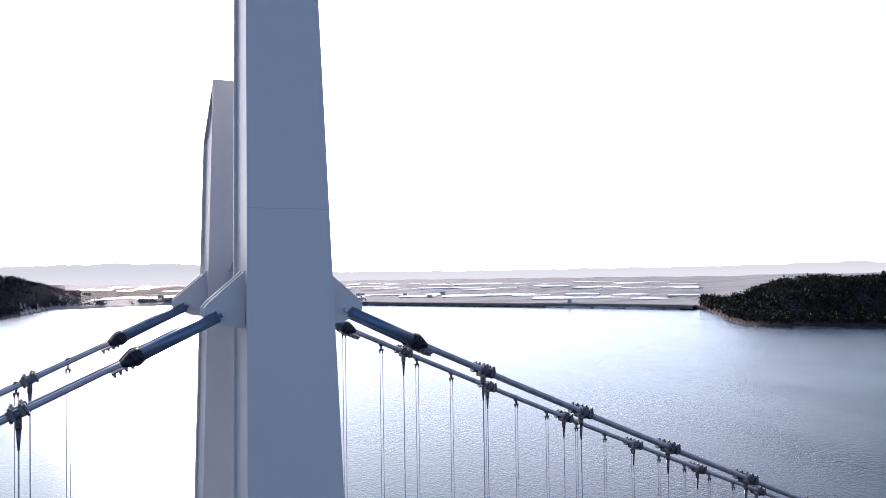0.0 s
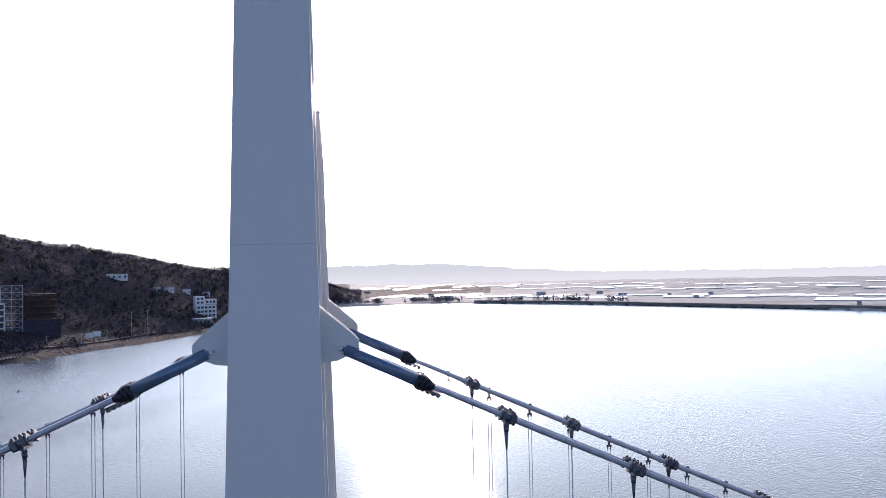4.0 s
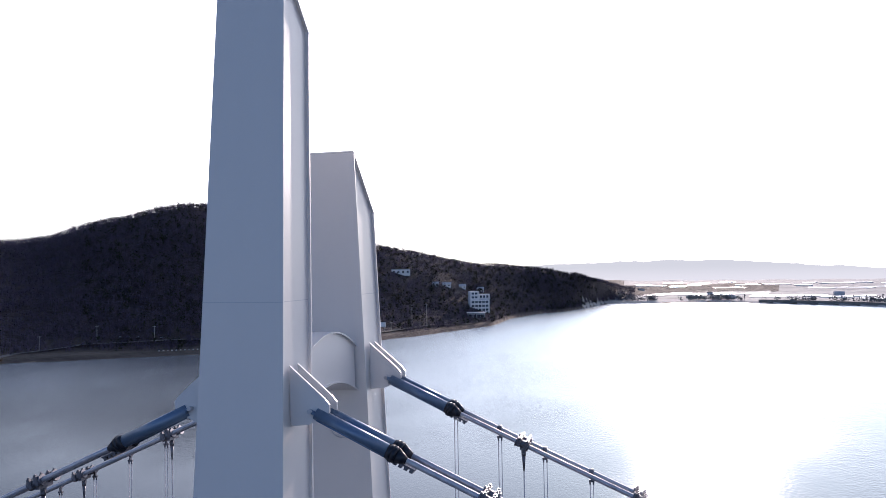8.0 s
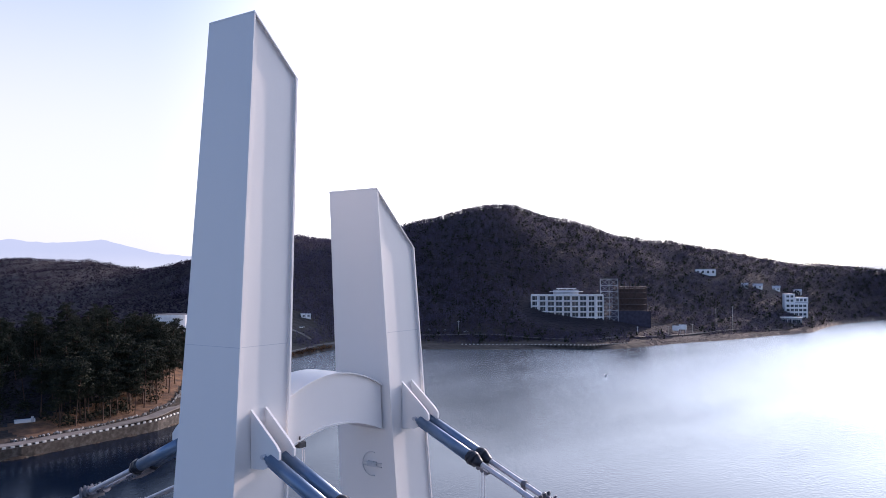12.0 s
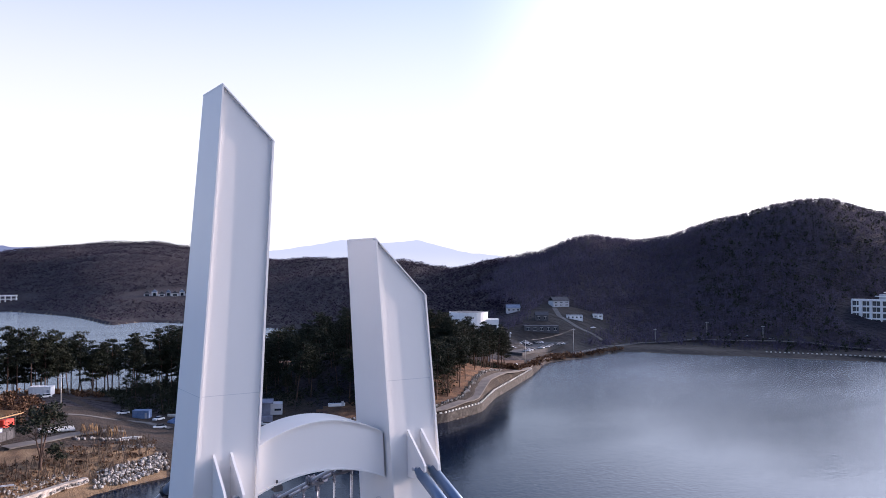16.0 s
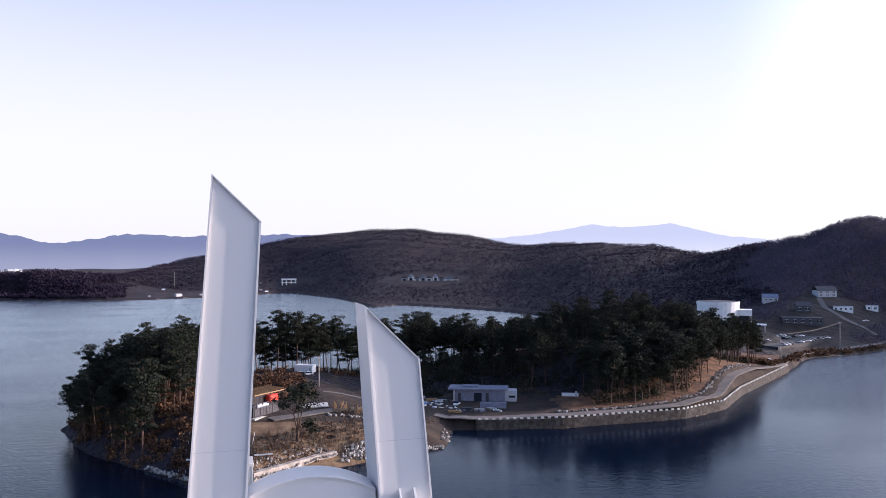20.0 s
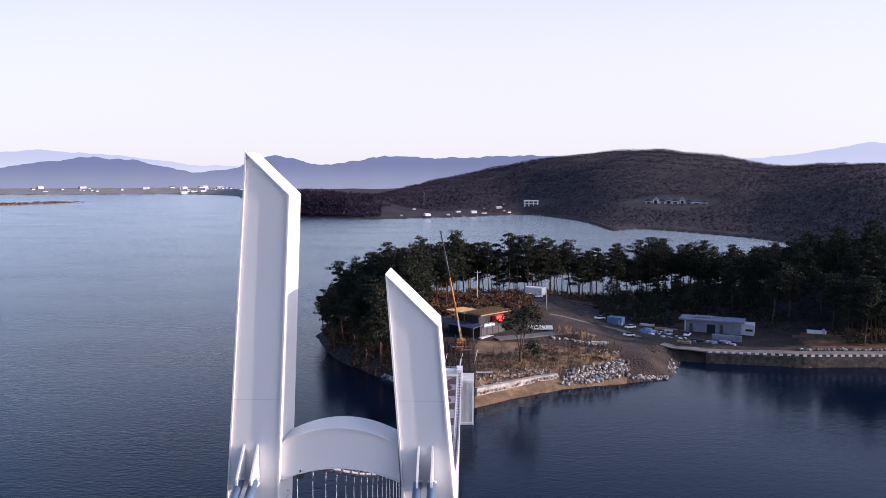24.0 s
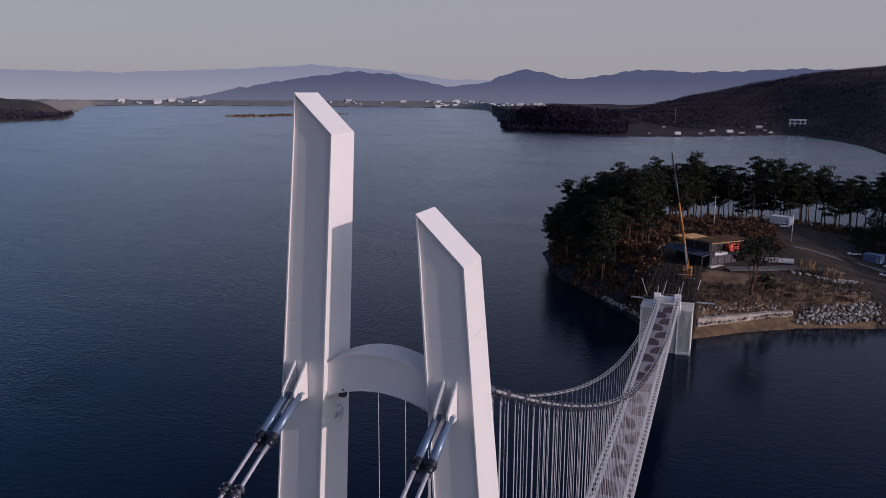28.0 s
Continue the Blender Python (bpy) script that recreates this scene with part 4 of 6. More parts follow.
CLEAR = [(352, 414, 50), (395, 440, 28), (432, 462, 32), (612, 293, 44), (640, 255, 34), (866, 160, 15), (660, 210, 24), (400, 500, 16), (445, 486, 16), (885, 255, 18), (915, 196, 20), (300, 1170, 70), (110, 1371, 40)]


def clear_of(x, y, r, be):
    ok = np.ones(len(x), bool)
    for a, b_, d in CLEAR:
        ok &= (x - a) ** 2 + (y - b_) ** 2 > d * d
    rs = np.interp(be, SH_B, SH_R)
    ok &= ~((be > 42) & (be < 64) & (r - rs < 26 + 12 * ripple(x, y, 60)))
    ok &= r - rs > 14
    ok &= (np.abs(x - 350) > 400) | (spit_depth(x, y) < 0) | (r > 520)
    return ok


def to_ridge(over):
    return lambda be: (np.interp(be, SH_B, SH_R) + 10, np.interp(be, RG_B, RG_R) + over)


woods("bare_woods", "dark brown leafless woods covering the hill", 20000, 33, 90.6, to_ridge(50), HAZETWIG, (2.8, 2.8, 3.0), 14, 1.15, lambda x, y, r, be: clear_of(x, y, r, be) & (be > 36.5 + 3 * ripple(x, y, 90)), 3, 0.5)
woods("pine_woods", "dark evergreen trees on the hill", 2200, 52, 88, to_ridge(30), NEEDLE, (2.6, 2.6, 3.2), 16, 1.9, clear_of)
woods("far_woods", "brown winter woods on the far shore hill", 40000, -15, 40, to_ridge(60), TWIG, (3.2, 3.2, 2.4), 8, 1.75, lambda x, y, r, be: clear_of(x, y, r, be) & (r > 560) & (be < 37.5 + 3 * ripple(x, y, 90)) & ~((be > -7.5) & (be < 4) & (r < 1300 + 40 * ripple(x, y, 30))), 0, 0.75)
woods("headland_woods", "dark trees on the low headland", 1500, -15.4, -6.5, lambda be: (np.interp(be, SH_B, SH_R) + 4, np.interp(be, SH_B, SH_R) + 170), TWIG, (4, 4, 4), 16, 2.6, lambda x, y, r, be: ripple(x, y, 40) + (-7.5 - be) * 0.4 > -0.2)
woods("dark_hill_woods", "dark wooded knoll above the water", 2200, 133.9, 150, lambda be: (np.interp(be, SH_B, SH_R) + 3, np.interp(be, RG_B, RG_R) + 60), NEEDLE, (3.2, 3.2, 4.2), 16, 2.3)
woods("west_head_woods", "brown trees on the western headland", 700, -62, -44.8, lambda be: (np.interp(be, SH_B, SH_R) + 4, np.interp(be, SH_B, SH_R) + 260), TWIG, (5, 5, 5), 12, 3.4)
woods("south_shore_trees", "hazy trees along the southern shore", 420, 88.6, 110, lambda be: (np.interp(be, SH_B, SH_R) + 6, np.interp(be, SH_B, SH_R) + 60), HAZETREES, (5, 5, 5), 14, 3.0,
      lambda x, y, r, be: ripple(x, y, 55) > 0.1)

woods("cove_scrub", "brown scrub along the bank of the cove", 420, 36, 47, lambda be: (np.interp(be, SH_B, SH_R) - 1, np.interp(be, SH_B, SH_R) + 11), SCRUB, (1.8, 1.8, 1.3), 26, 0.9, floor_z=0.25)


# ---- boulders, riprap ----
def boulder(bm, c, s, rng):
    vs = []
    for z, k, rr in ((-0.5, 5, 0.75), (0.15, 6, 1.0), (0.75, 4, 0.55)):
        vs.append([bm.verts.new(Vector(c) + s * Vector((rr * math.cos(6.283 * i / k + z) * (0.8 + 0.4 * rng.random()), rr * math.sin(6.283 * i / k + z) * (0.8 + 0.4 * rng.random()), z * (0.7 + 0.4 * rng.random()))))
                   for i in range(k)])
    pts = [v for ring in vs for v in ring]
    res = bmesh.ops.convex_hull(bm, input=pts)
    junk = [e for e in res["geom_interior"] if isinstance(e, bmesh.types.BMVert)]
    bmesh.ops.delete(bm, geom=junk, context="VERTS")


KINDS = []
for k in range(5):
    bm = bmesh.new()
    boulder(bm, (0, 0, 0), 0.6, rng)
    me = bpy.data.meshes.new("boulder")
    bm.to_mesh(me)
    bm.free()
    me.materials.append(STONE)
    KINDS.append(me)


def heap(name, label, count, where, smin, smax):
    ob = thing(name, Matrix.Identity(4), label, "stones")
    for _ in range(count):
        x, y, dz = where()
        s = smin + (smax - smin) * rng.random() ** 2
        share("stone", KINDS[int(rng.random() * 5)], Matrix.Translation((x, y, h1(x, y) + dz)) @ Euler(tuple(rng.random(3) * 6)).to_matrix().to_4x4() @ Matrix.Diagonal((s, s, s, 1)), ob)
    return ob


def along(pts, t):
    seg = np.hypot(*np.diff(np.array(pts), axis=0).T)
    cum = np.concatenate([[0], np.cumsum(seg)])
    q = t * cum[-1]
    return np.interp(q, cum, [p[0] for p in pts]), np.interp(q, cum, [p[1] for p in pts])


def bank_of(pts, depth, out=(0.0, 1.0), lift=0.1):
    def f():
        x, y = along(pts, rng.random())
        k = rng.random() * depth
        return x + out[0] * k, y + out[1] * k, lift
    return f


heap("boulder_pile", "pile of pale grey boulders along the earth bank", 300, bank_of([(33, 213.2), (43, 217), (54, 222.8)], 4.6, (0.1, 1), 0.3), 0.3, 1.2)
heap("boulder_pile", "tipped pale boulders down to the water", 290, bank_of([(31.5, 209.8), (42, 213.6), (53.5, 219.4)], 4.0, (0.1, 1), 0.3), 0.3, 1.2)
heap("rubble", "low line of broken stones along the water", 70, bank_of([(54, 218.2), (66, 221.3)], 1.6, (0, 1), 0.15), 0.5, 1.0)
heap("rubble", "pale stone edging at the foot of the wooded bank", 110, bank_of([(-24, 220), (-16, 209.5), (-8, 196.5)], 1.6, (0.6, 0.6), 0.15), 0.5, 1.1)
heap("rubble", "loose pale stones on the planted slope", 150, bank_of([(7, 199), (29, 213.5)], 5, (-0.4, 1), 0.1), 0.35, 0.9)
heap("rubble", "rough pale stones facing the slope wall", 150, bank_of([(5.2, 193.6), (16, 202.8), (24, 209.4), (30, 213.4)], 1.0, (0.6, -0.7), 0.9), 0.35, 0.75)
heap("rubble", "small heap of pale stones above the bank", 60, bank_of([(42, 227), (52, 230)], 3.5, (0, 1), 0.15), 0.4, 0.9)
heap("rubble", "broken stones at the end of the graded bank", 60, bank_of([(70, 228), (75, 243)], 3.5, (-1, 0), 0.1), 0.4, 0.9)
heap("rubble", "stone edging beside the terrace", 60, bank_of([(30, 238), (44, 236), (52, 243)], 1.4, (0, 1), 0.2), 0.6, 1.1)


# ---- roads, walls ----
def ribbon(name, pts, width, mat, label, cat, lift=0.25, side=0.35, steps=80):
    bm = bmesh.new()
    prev = None
    for t in np.linspace(0, 1, steps):
        x, y = along(pts, t)
        x2, y2 = along(pts, min(1, t + 0.01))
        x1, y1 = along(pts, max(0, t - 0.01))
        d = Vector((x2 - x1, y2 - y1)).normalized()
        nn = Vector((-d.y, d.x)) * width / 2
        zz = max(h1(x, y), h1(x + nn.x, y + nn.y) - 0.5, h1(x - nn.x, y - nn.y) - 0.5) + lift
        ring = [bm.verts.new((x + k * nn.x, y + k * nn.y, zz - (0 if up else side))) for k, up in ((-1, 0), (-1, 1), (1, 1), (1, 0))]
        if prev:
            for i in range(3):
                bm.faces.new((prev[i], prev[i + 1], ring[i + 1], ring[i]))
        prev = ring
    bmesh.ops.recalc_face_normals(bm, faces=bm.faces[:])
    return tagged(part(name, bm, mat), label, cat, kind="structure")


WATERSIDE = [(84, 244.2), (100, 241.5), (116, 239.2), (134, 240), (165, 241.2), (190, 252), (217, 278), (250, 304), (284, 331)]


def inland(pts, by):
    """The line moved to its left by so many metres."""
    out = []
    for k, (x, y) in enumerate(pts):
        (xa, ya), (xb, yb) = pts[max(0, k - 1)], pts[min(len(pts) - 1, k + 1)]
        q = math.hypot(xb - xa, yb - ya)
        out.append((x - by * (yb - ya) / q, y + by * (xb - xa) / q))
    return out


SHORE_ROAD = [(72, 256)] + inland(WATERSIDE, 3.3) + [(313, 364), (345, 384), (380, 392), (420, 408)]
ribbon("road", SHORE_ROAD, 4.8, SHOREROAD, "worn concrete lakeside road", "road", 0.2)
ribbon("road_hill", [(420, 408), (455, 412), (490, 385), (520, 335), (545, 292), (572, 250), (610, 226), (660, 204), (720, 183), (775, 150), (815, 150)], 7.0, ROAD, "pale road below the wooded hill", "road", 0.4)
ribbon("track", [(441, 415), (430, 422), (426, 445), (428, 468), (438, 486)], 4.0, ROAD, "pale track up to the houses", "track", 0.3)
ribbon("track_3", [(66, 243), (60, 262), (50, 275), (44, 300), (40, 326), (90, 338)], 5.0, EARTH, "beaten earth track on the building site", "track", 0.12)
ribbon("track_4", [(34, 276.5), (41, 276), (48, 275.5), (55, 276), (60, 275), (66, 266)], 2.6, ROAD, "pale curved path across the site", "track", 0.2)
ribbon("pavement", [(12, 236), (22, 240), (36, 247), (46, 252)], 7.0, ROAD, "pale concrete apron before the building", "pavement", 0.15)


heap("riprap", "pale riprap stones banked above the shore road", 300, bank_of(inland(WATERSIDE[2:-1], 6.6), 2.0, (-0.35, 0.9), 0.25), 0.5, 1.0)


def wall_line(name, pts, tall, thick, mat, label, down=2.5, steps=60):
    bm = bmesh.new()
    prev = None
    for t in np.linspace(0, 1, steps):
        x, y = along(pts, t)
        x2, y2 = along(pts, min(1, t + 0.01))
        x1, y1 = along(pts, max(0, t - 0.01))
        d = Vector((x2 - x1, y2 - y1)).normalized()
        nn = Vector((-d.y, d.x)) * thick / 2
        zz = tall(x, y)
        ring = [bm.verts.new((x + k * nn.x, y + k * nn.y, z)) for k, z in ((-1, zz - down), (-1, zz), (1, zz), (1, zz - down))]
        if prev:
            for i in range(4):
                bm.faces.new((prev[i], prev[(i + 1) % 4], ring[(i + 1) % 4], ring[i]))
        else:
            bm.faces.new(ring[::-1])
        prev = ring
    bm.faces.new(prev)
    bmesh.ops.recalc_face_normals(bm, faces=bm.faces[:])
    return tagged(part(name, bm, mat), label, "wall", kind="structure")


wall_line("wall_shore", WATERSIDE, lambda x, y: 3.55, 1.1, WALLSTONE, "grey stone retaining wall along the water", 4)
wall_line("wall_spit", [(5.2, 194.2), (16, 203.4), (24, 210), (30, 214)], lambda x, y: 4.1 - 0.02 * x, 1.7, PALEWALL, "low pale stone wall at the foot of the slope", 2.5)
wall_line("wall_hill", [(488, 322), (514, 279), (535, 235), (566, 219)], lambda x, y: 2.6, 1.0, WALLSTONE, "pale lakeside parapet below the hotel", 4)
curb = box(-0.55, -0.22, -0.1, 0.55, 0.22, 0.55, 0.04)
CURB = bpy.data.meshes.new("guard_block")
curb.to_mesh(CURB)
curb.free()
CURB.materials.append(CONCRETE)
for pts, cnt, zz in ((WATERSIDE, 92, 3.6), ([(488, 322), (514, 279), (535, 235), (566, 219)], 46, 2.7)):
    rail = thing("guard_block_row", Matrix.Identity(4), "row of white concrete guard blocks on the wall", "guard blocks")
    for i in range(cnt):
        t = (i + 0.5) / cnt
        x, y = along(pts, t)
        x2, y2 = along(pts, min(1, t + 0.01))
        share("block", CURB, Matrix.Translation((x, y, zz)) @ Matrix.Rotation(math.atan2(y2 - y, x2 - x) if t < 0.985 else 0.6, 4, "Z"), rail)


# ---- buildings ----
def pane_grid(ob, x0, x1, y, z0, z1, cols, rows, fw=0.72, fh=0.6, frame=WALLWHITE):
    """Windows on the front wall of ob: a pane and a frame each."""
    dx, dz = (x1 - x0) / cols, (z1 - z0) / rows
    for i in range(cols):
        for j in range(rows):
            cx_, cz_ = x0 + (i + 0.5) * dx, z0 + (j + 0.5) * dz
            w, h = dx * fw / 2, dz * fh / 2
            win = part("window", box(cx_ - w, y - 0.05, cz_ - h, cx_ + w, y + 0.02, cz_ + h), GLASS, ob)
            bm = bmesh.new()
            t = min(0.12, w * 0.15)
            add_box(bm, cx_ - w - t, y - 0.12, cz_ - h - t, cx_ + w + t, y - 0.001, cz_ - h)
            add_box(bm, cx_ - w - t, y - 0.12, cz_ + h, cx_ + w + t, y - 0.001, cz_ + h + t)
            add_box(bm, cx_ - t / 2, y - 0.1, cz_ - h, cx_ + t / 2, y - 0.051, cz_ + h)
            part("frame", bm, frame, win)


def house(x, y, w, d, h, wall, roof, label, turn=0.0, gable=True, z=None, cols=3, rows=1, group=""):
    ob = thing("house", place(x, y, z, turn), label, "house", group)
    part("wall", box(-w / 2, 0, -1.5, w / 2, d, h), wall, ob)
    if gable:
        k = 0.35 * d
        part("roof", prism([(-0.4, h - 0.1), (d / 2, h + k), (d + 0.4, h - 0.1), (d / 2, h + k + 0.3), (-0.4, h + 0.2)][:2] + [(d + 0.4, h - 0.1), (d + 0.4, h + 0.15), (d / 2, h + k + 0.3), (-0.4, h + 0.15)], 0, -w / 2 - 0.4, w / 2 + 0.4), roof, ob)
    else:
        part("roof", box(-w / 2 - 0.15, -0.15, h, w / 2 + 0.15, d + 0.15, h + 0.35), roof, ob)
    if cols:
        pane_grid(ob, -w / 2, w / 2, 0, 0.4, h, cols, rows, 0.4, 0.45)
    return ob


# lakeside hotel with balconies, bowed front
hotel = thing("hotel", place(609, 292, 13.6), "white bowed lakeside hotel with rows of balconies", "hotel")
W, F, FH = 62.0, 5, 4.7
bays = 9


def bow(u):
    return 5.0 * (2 * u - 1) ** 2


body = [(-W / 2 + W * k / 18, bow(k / 18) + 1.6) for k in range(19)]
part("wall", prism(body + [(W / 2, 20), (-W / 2, 20)], 2, -6, F * FH), WALLWHITE, hotel)
for j in range(F + 1):
    z = j * FH
    part("slab", prism([(x, y - 1.7) for x, y in body] + [(x, y + 0.2) for x, y in body[::-1]], 2, z - 0.45, z + (0.5 if j < F else 0.9)), WALLWHITE, hotel)
for i in range(bays + 1):
    u = i / bays
    part("fin", box(-W / 2 + W * u - 0.35, bow(u) - 0.15, 0, -W / 2 + W * u + 0.35, bow(u) + 1.7, F * FH), WALLWHITE, hotel)
for i in range(bays):
    for j in range(F):
        u = (i + 0.5) / bays
        x = -W / 2 + W * u
        win = part("window", box(x - 2.5, bow(u) + 1.2, j * FH + 0.5, x + 2.5, bow(u) + 1.85, j * FH + 3.9), GLASS, hotel)
        part("mullion", box(x - 0.12, bow(u) + 1.1, j * FH + 0.5, x + 0.12, bow(u) + 1.19, j * FH + 3.9), WALLWHITE, win)
part("penthouse", box(-12, 8, F * FH, 10, 16, F * FH + 4.5), GREYWALL, hotel)
part("canopy", box(-15, 6, F * FH + 2.8, 14, 9, F * FH + 3.3), WALLWHITE, hotel)
part("canopy", box(-9, 7, F * FH + 5.6, 8, 15, F * FH + 6.1), WALLWHITE, hotel)
for x in (-7, 0, 6):
    part("post", box(x - 0.3, 8, F * FH + 4.5, x + 0.3, 8.6, F * FH + 5.6), WALLWHITE, hotel)
part("terrace", box(-26, -3, -6, 24, 4, -0.6), ROOFDARK, hotel, "dark open ground floor")


def lattice(name, x, y, w, d, h, nx, nz, mat, label, z=None, r=0.18, turn=0.0, cat="scaffold"):
    ob = thing(name, place(x, y, z, turn), label, cat)
    for i in range(nx + 1):
        xx = -w / 2 + w * i / nx
        for yy in (0, d):
            part("post", tube((xx, yy, -1), (xx, yy, h), r, seg=5), mat, ob)
    for j in range(1, nz + 1):
        zz = h * j / nz
        for yy in (0, d):
            part("ledger", tube((-w / 2, yy, zz), (w / 2, yy, zz), r * 0.8, seg=5), mat, ob)
        for i in range(nx):
            a, b_ = -w / 2 + w * i / nx, -w / 2 + w * (i + 1) / nx
            part("brace", tube((a, 0, zz - h / nz), (b_, 0, zz) if (i + j) % 2 else (b_, 0, zz), r * 0.6, seg=4), mat, ob)
            part("brace", tube((b_, 0, zz - h / nz), (a, 0, zz), r * 0.6, seg=4), mat, ob)
    return ob


lattice("scaffold_tower", 632, 263, 15, 8, 38, 2, 7, GREYWALL, "pale scaffold tower beside the hotel", 13.0, 0.28)
frame_b = thing("unfinished_building", place(640, 246, 8.5), "raw brown building frame wrapped in blue netting", "construction site")
for j in range(8):
    part("floor_slab", box(-16, 0, j * 5 + 0.0, 13, 18, j * 5 + 0.6), BRICKISH, frame_b)
for i in range(7):
    for yy in (0.3, 17):
        part("column", box(-15.5 + i * 4.6, yy, -2, -14.7 + i * 4.6, yy + 0.8, 40 if i < 5 else 35.5), BRICKISH, frame_b)
part("infill", box(-15, 6, 0, 12, 17, 34), BRICKISH, frame_b)
part("net", box(-17, -0.8, 0, 16, -0.4, 15), NETTING, frame_b, "dark blue debris netting")
part("net", box(15.6, -0.8, 0, 16, 17, 15), NETTING, frame_b, "dark blue debris netting")

# white block by the point, billboard and poles along the shore road
wb = thing("apartment_block", place(862, 157, 14.5, 12), "white stepped four-storey lakeside building", "building")
part("wall", box(-11, 0, -6, 11, 14, 9.5), WALLWHITE, wb)
part("wall", box(-11, 1, 9.5, -1, 13, 19), WALLWHITE, wb)
part("wall", box(-1, 3, 9.5, 12, 13, 15.5), WALLWHITE, wb)
part("terrace", box(-1, 0.5, 9.5, 12, 3, 10.4), GREYWALL, wb)
pane_grid(wb, -10, 10, 0, -4, 9, 5, 3, 0.7, 0.55)
pane_grid(wb, -10, -2, 1, 10, 18.5, 2, 2, 0.6, 0.5)
pane_grid(wb, 0, 11, 3, 10.4, 15, 3, 1, 0.6, 0.6)
low = thing("apartment_block", place(815, 152, 5.5, 10), "small pale building at the lakeside point", "building")
part("wall", box(-9, 0, -4, 9, 9, 6), GREYWALL, low)
part("roof", box(-10, -1, 6, 10, 10, 6.6), WALLWHITE, low)
pane_grid(low, -8, 8, 0, 0, 5.5, 4, 1)
bill = thing("billboard", place(658, 210, None, -14), "white blank billboard panels beside the road", "billboard")
for x0, x1, zt in ((-6.5, -1.2, 6.5), (-1.0, 5.5, 7.6)):
    part("panel", box(x0, 0, zt - 4.2, x1, 0.4, zt), WALLWHITE, bill)
for x in (-5.5, -2.2, 0.5, 4.5):
    part("post", tube((x, 0.3, -0.5), (x, 0.3, 5), 0.15, seg=6), STEEL, bill)


def pole(x, y, tall, label="thin grey utility pole", arm=1.2, z=None):
    ob = thing("utility_pole", place(x, y, z), label, "utility pole", "poles")
    part("mast", tube((0, 0, -0.5), (0, 0, tall), 0.17, 0.1, 8), CONCRETE, ob)
    if arm:
        part("crossarm", box(-arm, -0.06, tall - 0.8, arm, 0.06, tall - 0.65), STEEL, ob)
        for x_ in (-arm * 0.9, arm * 0.9):
            part("insulator", tube((x_, 0, tall - 0.65), (x_, 0, tall - 0.4), 0.05, seg=6), WALLWHITE, ob)
    return ob


for x, y, t in ((694, 190, 22), (717, 182, 22), (607, 228, 9), (670, 203, 8), (640, 214, 8), (300, 356, 14), (378, 398, 16), (520, 345, 10), (470, 405, 10), (6.6, 303, 13), (34, 289, 12), (-77, 1330, 26), (500, 380, 12)):
    pole(x, y, t)
wire_pts = [(300, 356, 14), (378, 398, 16)]
for k in (-0.9, 0.9):
    a, b_ = (Vector((x + k, y, h1(x, y) + t - 0.5)) for x, y, t in wire_pts)
    pts = [a.lerp(b_, f) - Vector((0, 0, 6 * 4 * f * (1 - f) * 0.25)) for f in np.linspace(0, 1, 9)]
    tagged(part("overhead_wire", sweep(pts, 0.05, 5), DARK), "sagging dark overhead wire between two poles", "wire")

# round white hall behind the pines, car park, houses
hall = thing("visitor_hall", place(322, 447, 9.2), "round white hall with a dark glazed side", "hall")
seg = 28
part("drum", prism([(14 * math.cos(6.2832 * i / seg), 14 + 14 * math.sin(6.2832 * i / seg)) for i in range(seg)], 2, -1, 19.5), WALLWHITE, hall)
part("parapet", prism([(14.3 * math.cos(6.2832 * i / seg), 14 + 14.3 * math.sin(6.2832 * i / seg)) for i in range(seg)], 2, 18.4, 20.2), WALLWHITE, hall)
part("roof", prism([(13.6 * math.cos(6.2832 * i / seg), 14 + 13.6 * math.sin(6.2832 * i / seg)) for i in range(seg)], 2, 20.2, 20.25), ROOFDARK, hall)
part("annex", box(13, 8, -1, 22, 20, 15), WALLWHITE, hall)
part("glazing", box(13.6, 7.8, 0.4, 20.5, 7.98, 11), GLASS, hall)
part("awning", box(21, 3, 5.0, 31, 12, 5.6), WALLWHITE, hall)
for x in (22, 30):
    part("post", tube((x, 3.5, -1), (x, 3.5, 5), 0.2, seg=8), WALLWHITE, hall)
lot = []
for x, y in ((318, 381), (352, 398), (392, 418), (372, 446), (335, 428), (310, 404)):
    lot.append((x, y, 6.6))
bm = bmesh.new()
topv = [bm.verts.new(p) for p in lot]
botv = [bm.verts.new((x, y, z - 3)) for x, y, z in lot]
bm.faces.new(topv)
for i in range(6):
    bm.faces.new((topv[i], botv[i], botv[(i + 1) % 6], topv[(i + 1) % 6]))
bmesh.ops.recalc_face_normals(bm, faces=bm.faces[:])
tagged(part("pavement_car_park", bm, ASPHALT), "dark asphalt car park", "car park", kind="structure")

house(446, 486, 15, 9, 5, GREYWALL, ROOFDARK, "pale gabled house above the lake", 30, True, None, 3, 2)
house(408, 503, 11, 7, 3.6, GREYWALL, ROOFBLUE, "low white house with a pale roof", 10)
house(437, 460, 13, 6, 3.4, WALLWHITE, GREYWALL, "low white flat-roofed house", 5, False, None, 4)
house(462, 459, 8, 6, 3.6, WALLWHITE, GREYWALL, "small white flat-roofed house", 5, False, None, 2)
house(390, 446, 26, 9, 4.5, ROOFDARK, ROOFDARK, "long low dark building by the car park", 8, False, None, 5)
house(404, 462, 10, 7, 4.5, ROOFDARK, ROOFDARK, "grey house with a dark shed roof", 8, True, None, 2)
house(885, 256, 22, 9, 6, WALLWHITE, GREYWALL, "white buildings high on the wooded hill", 0, False, None, 4)
